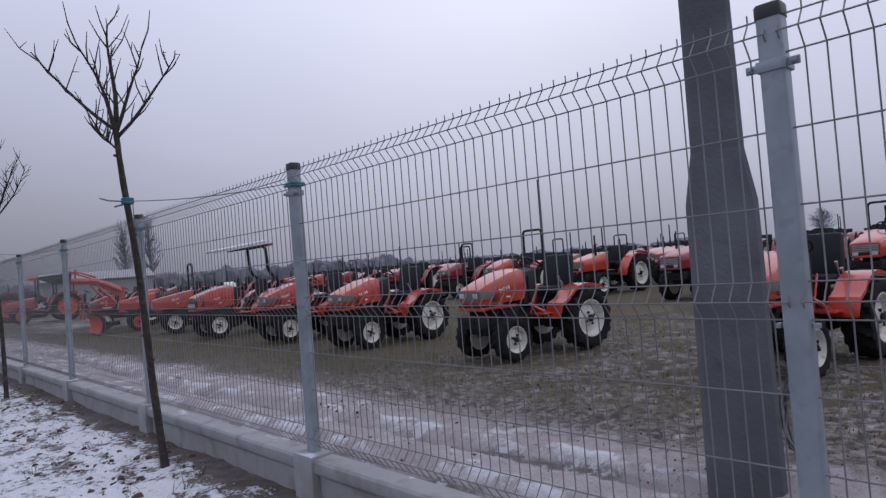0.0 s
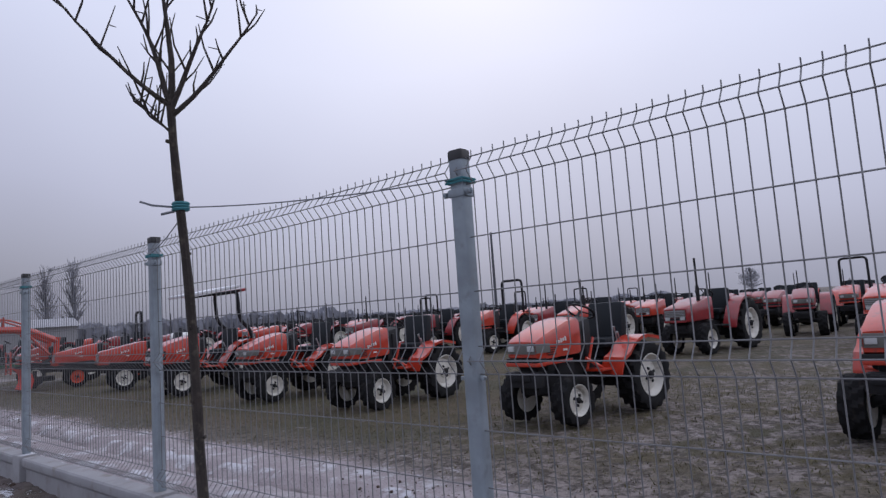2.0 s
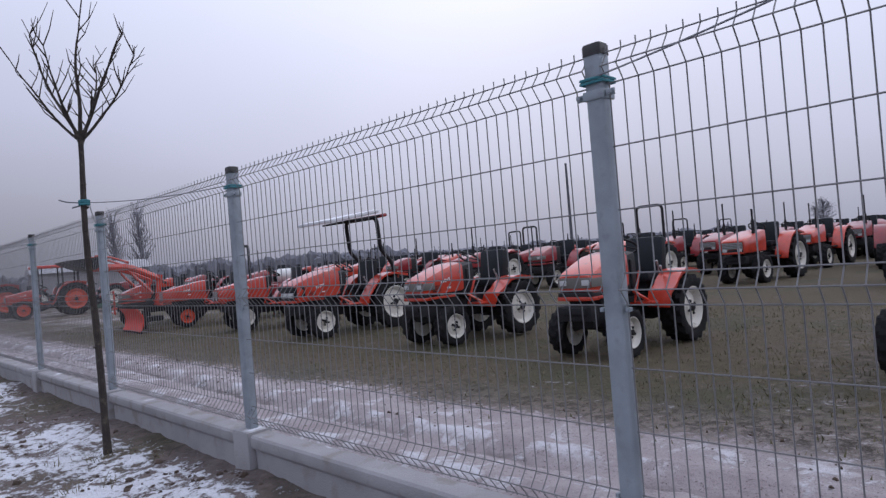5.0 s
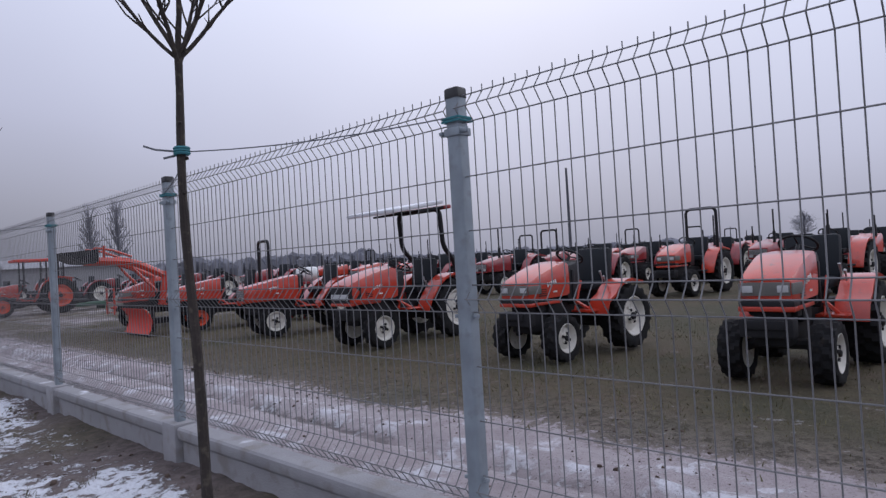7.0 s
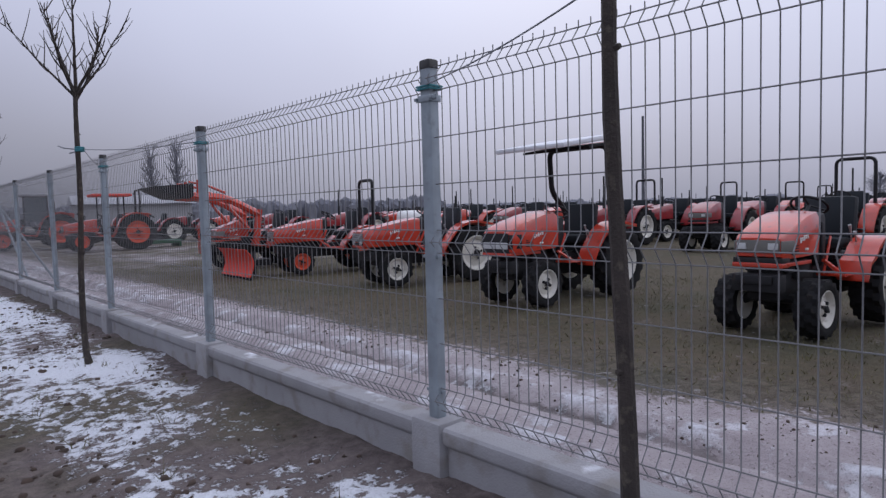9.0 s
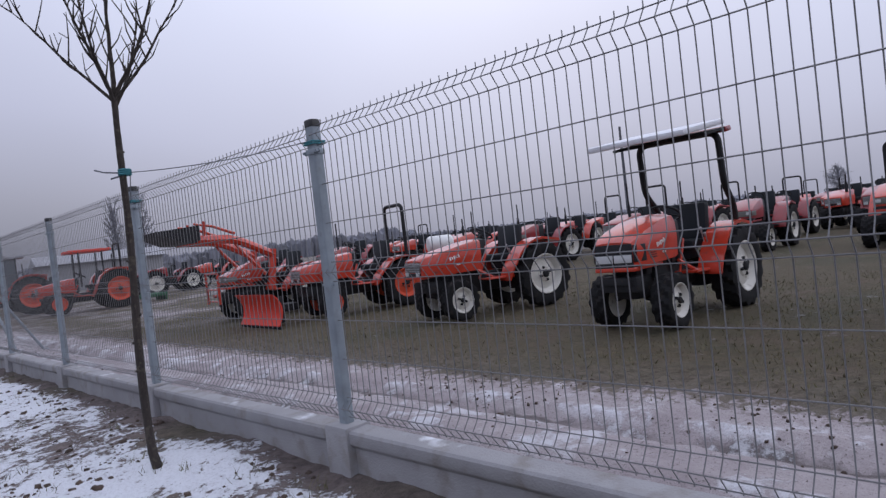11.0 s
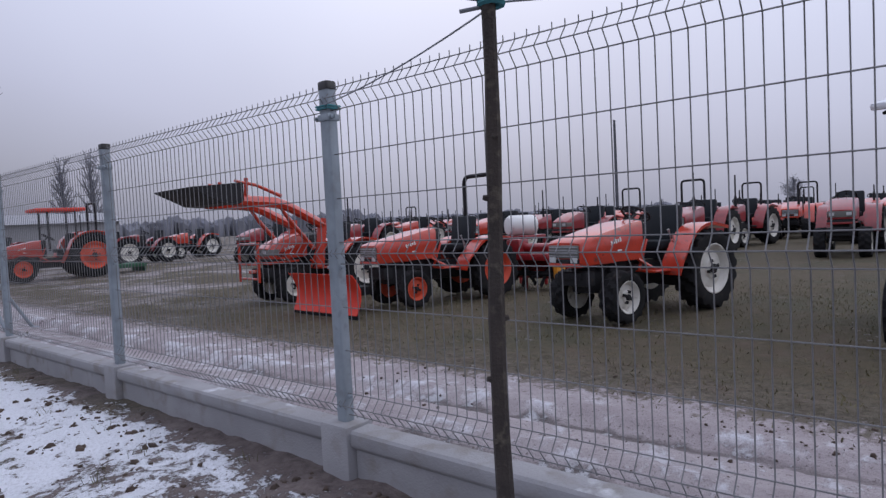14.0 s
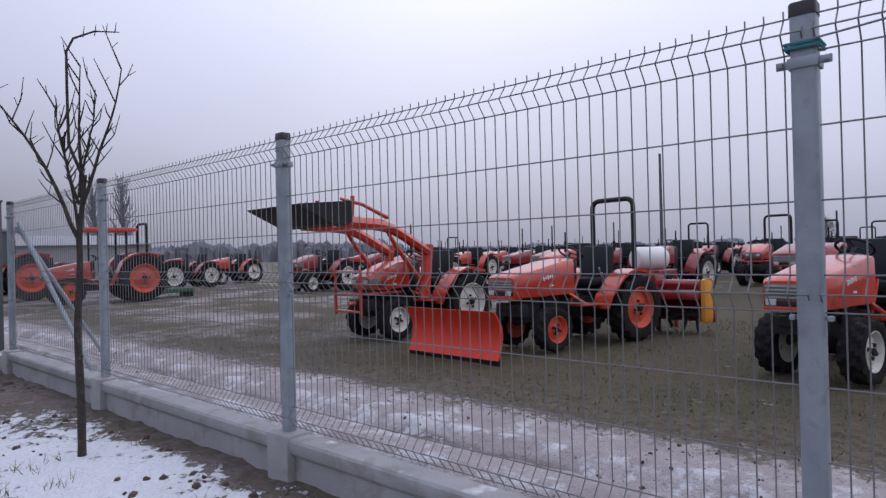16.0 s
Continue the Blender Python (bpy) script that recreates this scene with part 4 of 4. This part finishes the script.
# ---- young trees along the verge ----
def young_tree(x, y, z, fork, lean, seed, style, kink=(0, 0), bow=0.0):
    rr = random.Random(seed)
    t = thing("young_tree", "bare young street tree tied to the fence, thin dark trunk", "tree", pose(x, y, z), "young trees")
    bm = bmesh.new()
    pts, rad = [], []
    for i in range(15):
        u = i / 14
        e = max(0, (u - 0.78) / 0.22)
        b = bow * math.sin(math.pi * min(1, u ** 0.45)) if u else 0
        pts.append((-b + lean[0] * u + kink[0] * e + 0.012 * math.sin(u * 9 + seed) * u, b + lean[1] * u + kink[1] * e + 0.012 * math.sin(u * 7 + 2 * seed) * u, -0.06 + (fork + 0.06) * u))
        rad.append((0.034 if i == 0 else 0.026) * (1 - 0.32 * u) * (1 + 0.06 * math.sin(i * 2.3)))
    tube(bm, pts, rad, 9)
    for i in range(6):
        h = rr.uniform(0.35, 0.95)
        p = Vector(pts[int(h * 14)])
        a = rr.uniform(0, 6.3)
        tube(bm, [p, p + Vector((math.cos(a), math.sin(a), 0.2)) * 0.032], [0.012, 0.007], 6)
    part("trunk", bm, BARK, t)
    top = Vector(pts[-1])
    twigs = bmesh.new()
    def limb(start, d, length, r0, bow, depth):
        n = 9
        line = [start]
        dd = d.normalized()
        for i in range(n):
            dd = (dd + Vector((rr.uniform(-1, 1), rr.uniform(-1, 1), rr.uniform(-0.4, 0.6))) * 0.10 + Vector((0, 0, bow / n))).normalized()
            line.append(line[-1] + dd * length / n)
        rs = [r0 * (1 - 0.72 * i / n) for i in range(n + 1)]
        for i in [j for j in range(2, n + 1) for _ in (0, 1)]:
            if rr.random() < (0.72 if depth == 0 else 0.35):
                q = line[i]
                a = rr.uniform(0, 6.3)
                sd = (dd * 0.8 + Vector((math.cos(a), math.sin(a), 0.5)) * 0.8).normalized()
                ln = rr.uniform(0.06, 0.30) * (1 if depth == 0 else 0.5)
                e1 = q + sd * ln * 0.5
                e2 = e1 + (sd + Vector((0, 0, 0.5)) + Vector((rr.uniform(-.3, .3), rr.uniform(-.3, .3), 0))).normalized() * ln * 0.5
                tube(twigs, [q, e1, e2], [0.0055, 0.0042, 0.0022], 4)
                if rr.random() < 0.5:
                    tube(twigs, [e1, e1 + Vector((rr.uniform(-1, 1), rr.uniform(-1, 1), rr.uniform(0.2, 1))) * 0.06], [0.003, 0.002], 4)
        return line, rs
    plans = {
        "wide": [(0.0, (0.05, 0.02, 1), 0.68, 0.017, 0.2, 0), (0.0, (-0.55, 0.62, 0.55), 0.72, 0.013, 0.9, 0), (0.0, (-0.25, 0.35, 0.9), 0.60, 0.014, 0.1, 0), (-0.02, (0.35, -0.40, 0.85), 0.55, 0.013, 0.2, 0), (-0.05, (0.55, -0.55, 0.45), 0.62, 0.012, 1.1, 0), (-0.12, (-0.3, 0.3, 0.4), 0.20, 0.007, 0, 0)],
        "broom": [(0.0, (0.03, 0.0, 1), 0.85, 0.015, 0.2, 0), (0.0, (-0.3, 0.4, 0.9), 0.85, 0.013, 0.3, 0), (0.0, (0.35, -0.3, 0.9), 0.80, 0.013, 0.3, 0), (-0.05, (0.4, 0.3, 0.8), 0.70, 0.012, 0.4, 0), (-0.05, (-0.35, -0.35, 0.8), 0.70, 0.012, 0.4, 0), (-0.02, (-0.55, 0.5, 0.7), 0.75, 0.011, 0.5, 0), (-0.02, (0.55, -0.5, 0.7), 0.72, 0.011, 0.5, 0)],
        "hook": [(0.0, (-0.28, 0.26, 0.95), 1.05, 0.014, 0.3, 0), (0.05, (-0.10, 0.12, 1.0), 0.75, 0.010, 0.3, 0), (0.26, (0.12, -0.10, 1), 0.80, 0.011, 0.3, 0), (0.14, (0.26, -0.24, 0.95), 0.95, 0.012, 0.6, 0), (0.30, (0.04, 0.05, 1), 0.62, 0.009, 0.3, 0), (0.22, (-0.26, 0.22, 0.9), 0.60, 0.009, 0.5, 0)]}
    for off, d, ln, r0, bow, depth in plans[style]:
        s = top + Vector((0.02, -0.02, 1)) * off if style == "hook" else top + Vector((0, 0, off))
        line, rs = limb(s, Vector(d), ln, r0, bow, depth)
        b = bmesh.new()
        tube(b, line, rs, 6)
        part("branch", b, BARK, t)
    if style == "hook":
        b = bmesh.new()
        tube(b, [top, top + Vector((0.03, -0.03, 0.4))], [0.018, 0.012], 6)
        h = top + Vector((0.03, -0.03, 0.36))
        q = [h, h + Vector((-0.08, 0.02, 0.22)), h + Vector((-0.09, 0.0, 0.55)), h + Vector((-0.09, 0.0, 0.78)), h + Vector((-0.05, 0.0, 0.87)), h + Vector((0.08, 0.02, 0.95)), h + Vector((0.24, 0.05, 0.99))]
        tube(b, q, [0.011, 0.009, 0.008, 0.0075, 0.007, 0.006, 0.003], 6)
        part("branch", b, BARK, t, "bent leading shoot")
        for u in (0.2, 0.45, 0.7, 0.9):
            p = q[4].lerp(q[6], u)
            tube(twigs, [p, p + Vector((0.01, 0.0, 0.07))], [0.004, 0.002], 4)
    tagged(part("fine_growth", twigs, BARK, t), kind="stuff")
    return t


def tie(x, y, z, py):
    """Twine round a trunk, its loose ends, and the cord from it to the fence."""
    t = thing("tree_tie", "blue-green twine knotted round a young trunk", "twine", pose(x, y, z), "tree ties")
    bm = bmesh.new()
    for i in range(3):
        lathe_ring = [(0.032 * math.cos(a), 0.032 * math.sin(a), 0.012 * i - 0.012) for a in (2 * math.pi * j / 10 for j in range(10))]
        tube(bm, lathe_ring, 0.008, 5, closed=True)
    part("knot", bm, TWINE, t)
    bm = bmesh.new()
    tube(bm, [(-0.02, 0.02, 0), (-0.09, 0.08, 0.012), (-0.13, 0.11, 0.03)], 0.005, 5)
    tube(bm, [(-0.02, 0.02, -0.02), (-0.06, 0.06, -0.03)], 0.006, 5)
    part("loose_end", bm, CORD, t)
    for q in py:
        bm = bmesh.new()
        a, b = Vector((0.03, 0.0, 0)), Vector((-x - 0.03, q - y, 1.90 - z))
        tube(bm, [a.lerp(b, u) - Vector((0, 0, 0.09 * u * (1 - u))) for u in (i / 10 for i in range(11))], 0.003, 5)
        part("cord", bm, CORD, t, "thin grey cord to the fence post")
        bm = bmesh.new()
        for i in range(2):
            tube(bm, [(-x + sx * 0.037, q - y + sy * 0.041, 1.885 - z + 0.011 * i) for sx, sy in ((1, 1), (-1, 1), (-1, -1), (1, -1))], 0.005, 5, closed=True)
        part("post_knot", bm, TWINE, t, "twine wound round the fence post")


TREES = [(-0.315, 3.815, 0.17, 2.22, (-0.22, -0.19), 3, "wide"), (-0.43, 8.78, 0.18, 2.22, (-0.02, 0.06), 5, "broom"),
         (-0.53, 13.68, 0.17, 2.20, (0.03, 0.07), 9, "broom"), (-0.57, 18.79, 0.13, 1.36, (0.03, 0.10), 12, "hook")]
for x, y, z, f, ln, sd, st in TREES:
    young_tree(x, y, z, f, ln, sd, st, (0.0, 0.0), 0.03 if sd == 9 else 0.0)
for (x, y, z, f, ln, sd, st), py, tz in zip(TREES[:3], ((2.469, 5.0), (7.509, 10.018), (12.518, 15.027)), (1.95, 1.95, 1.93)):
    u = (tz - z) / f
    tie(x + ln[0] * u, y + ln[1] * u, tz, py)

# ---- far things ----
bm = bmesh.new()
tube(bm, [(0, 0, 0), (0, 0, 8.0)], [0.14, 0.09], 8)
ob = part("utility_pole", bm, POLE, None)
ob.location = (42, 33.2, 0)
tagged(ob, "tall thin dark utility pole standing in the field", "pole")


def far_tree(x, y, h, w, seed, round_top):
    r3 = random.Random(seed)
    t = thing("far_tree", "hazy bare tree far across the field", "tree", pose(x, y, 0), "far trees")
    bm = bmesh.new()
    tube(bm, [(0, 0, 0), (0.02 * h, 0, h * 0.45), (0, 0.02 * h, h * 0.95)], [h * 0.022, h * 0.016, h * 0.004], 6)
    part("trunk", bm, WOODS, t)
    bm = bmesh.new()
    for i in range(150 if round_top else 60):
        u = r3.random()
        z0 = h * (0.28 + 0.62 * u)
        a = r3.uniform(0, 6.3)
        k = w * (math.sin(math.pi * min(1, 0.2 + u * 0.8)) if round_top else (1 - 0.6 * u)) * r3.uniform(0.5, 1)
        d = Vector((math.cos(a) * k, math.sin(a) * k, h * r3.uniform(0.08, 0.2) * (1 if round_top else 1.5)))
        p = Vector((0, 0, z0 - h * 0.08))
        tube(bm, [p, p + d * 0.5, p + d], [h * 0.006, h * 0.005, h * 0.0025], 3)
        for q in range(3 if round_top else 2):
            e = p + d * r3.uniform(0.5, 1)
            tube(bm, [e, e + Vector((r3.uniform(-1, 1), r3.uniform(-1, 1), r3.uniform(0, 1))) * w * 0.3], [h * 0.004, h * 0.002], 3)
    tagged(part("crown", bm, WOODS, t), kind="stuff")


far_tree(170, 47.5, 7.6, 3.6, 2, True)
far_tree(32.4, 113, 13.0, 2.6, 5, False)
far_tree(36.4, 113, 14.2, 2.8, 6, False)


def far_woods():
    r4 = random.Random(8)
    bm = bmesh.new()
    for i in range(4200):
        u = i / 4200
        a = radians(6 + 62 * u)
        d = r4.uniform(150, 190)
        x, y = d * math.sin(a), d * math.cos(a)
        h = (3.9 + 1.6 * noise.noise((u * 40, 0, 1)) + r4.uniform(-0.7, 0.7)) * (1.0 if u < 0.55 else 0.6)
        w = r4.uniform(0.35, 0.9)
        k = 5
        base = [bm.verts.new((x + w * math.cos(j * 6.283 / k), y + w * math.sin(j * 6.283 / k), 0)) for j in range(k)]
        mid = [bm.verts.new((x + w * 1.2 * math.cos(j * 6.283 / k + 0.4), y + w * 1.2 * math.sin(j * 6.283 / k + 0.4), h * r4.uniform(0.6, 0.92))) for j in range(k)]
        tip = bm.verts.new((x, y, h))
        for j in range(k):
            bm.faces.new((base[j], base[(j + 1) % k], mid[(j + 1) % k], mid[j]))
            bm.faces.new((mid[j], mid[(j + 1) % k], tip))
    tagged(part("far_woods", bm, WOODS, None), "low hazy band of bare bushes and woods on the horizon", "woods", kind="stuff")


far_woods()


def shed():
    t = thing("long_shed", "long pale sheet-metal shed beyond the yard", "shed", pose(18.0, 75, 0.1, 0, 0, -8))
    part("wall", box(bmesh.new(), (0, 0, 1.3), (10, 6, 2.6), 0.02), SHEDW, t)
    bm = bmesh.new()
    loft(bm, [[(-5.3, -3.4, 2.6), (-5.3, 0, 3.5), (-5.3, 3.4, 2.6)], [(5.3, -3.4, 2.6), (5.3, 0, 3.5), (5.3, 3.4, 2.6)]])
    part("roof", bm, ROOFM, t)


shed()


def clods():
    """Frozen lumps of earth and dead leaves poking through the snow, outside and in the churned strip inside."""
    r5 = random.Random(21)
    vs, fs = [], []
    corners = [(a, b, c) for a in (-1, 1) for b in (-1, 1) for c in (-1, 1)]
    quads = [(0, 1, 3, 2), (4, 6, 7, 5), (0, 4, 5, 1), (2, 3, 7, 6), (0, 2, 6, 4), (1, 5, 7, 3)]
    for i in range(16000):
        if i % 5 < 3:
            x, y = r5.uniform(-2.6, -0.12), r5.uniform(-1, 24)
            k = 0.012
        else:
            x, y = r5.gauss(1.75, 0.55), r5.uniform(-2, 24)
            k = 0.006
        if not (x < -0.12 or 0.12 < x < 4) or noise.noise((x * 1.1, y * 1.1, 9)) < r5.uniform(-0.25, 0.35):
            continue
        s = k * r5.choice((0.4, 0.5, 0.6, 0.7, 0.7, 1.0, 1.0, 1.4, 2.1))
        a = r5.uniform(0, 6.3)
        z, n = ground_height(x, y), len(vs)
        for c in corners:
            f = 0.55 if c[2] > 0 else 1.0
            px, py = (c[0] * s * f * r5.uniform(0.5, 1.2), c[1] * s * f * r5.uniform(0.4, 1.5))
            vs.append((x + px * math.cos(a) - py * math.sin(a), y + px * math.sin(a) + py * math.cos(a), z + c[2] * s * r5.uniform(0.35, 0.8)))
        fs += [tuple(n + j for j in q) for q in quads]
    me = bpy.data.meshes.new("earth_clods")
    me.from_pydata(vs, [], fs)
    me.materials.append(LEAF)
    me.shade_smooth()
    tagged(new("earth_clods", me), "scattered frozen earth clods and dead leaves", "clods", kind="stuff")


clods()


def blades():
    """Short dun grass over the field's near part, and a few dead tufts on the verge."""
    r6 = random.Random(33)
    vs, fs = [], []
    def blade(x, y, h, w):
        a, n = r6.uniform(0, 6.3), len(vs)
        z = ground_height(x, y) - 0.004
        lx, ly = r6.gauss(0, h * 0.5), r6.gauss(0, h * 0.5)
        vs.extend(((x - w * math.cos(a), y - w * math.sin(a), z), (x + w * math.cos(a), y + w * math.sin(a), z), (x + lx, y + ly, z + h)))
        fs.append((n, n + 1, n + 2))
    for i in range(60000):
        x, y = r6.uniform(1.5, 8.5), r6.uniform(-3, 24)
        if x < 2.6 and r6.random() > (x - 1.4) / 1.3 or noise.noise((x * 0.8, y * 0.8, 6)) < r6.uniform(-0.7, 0.2):
            continue
        blade(x, y, r6.uniform(0.012, 0.045), r6.uniform(0.003, 0.008))
    for i in range(150):
        x, y = r6.uniform(-1.9, -0.16), r6.uniform(0, 21)
        for j in range(9):
            blade(x + r6.gauss(0, 0.03), y + r6.gauss(0, 0.03), r6.uniform(0.03, 0.09), 0.003)
    me = bpy.data.meshes.new("dry_grass")
    me.from_pydata(vs, [], fs)
    me.materials.append(mat("dry_winter_grass", (0.13, 0.118, 0.060), 0.9, var=0.45, scale=3, dirt=(0.22, 0.19, 0.12), dirt_at=0.52, bump=0))
    tagged(new("dry_grass", me), "short dun winter grass", "grass", kind="stuff")


blades()
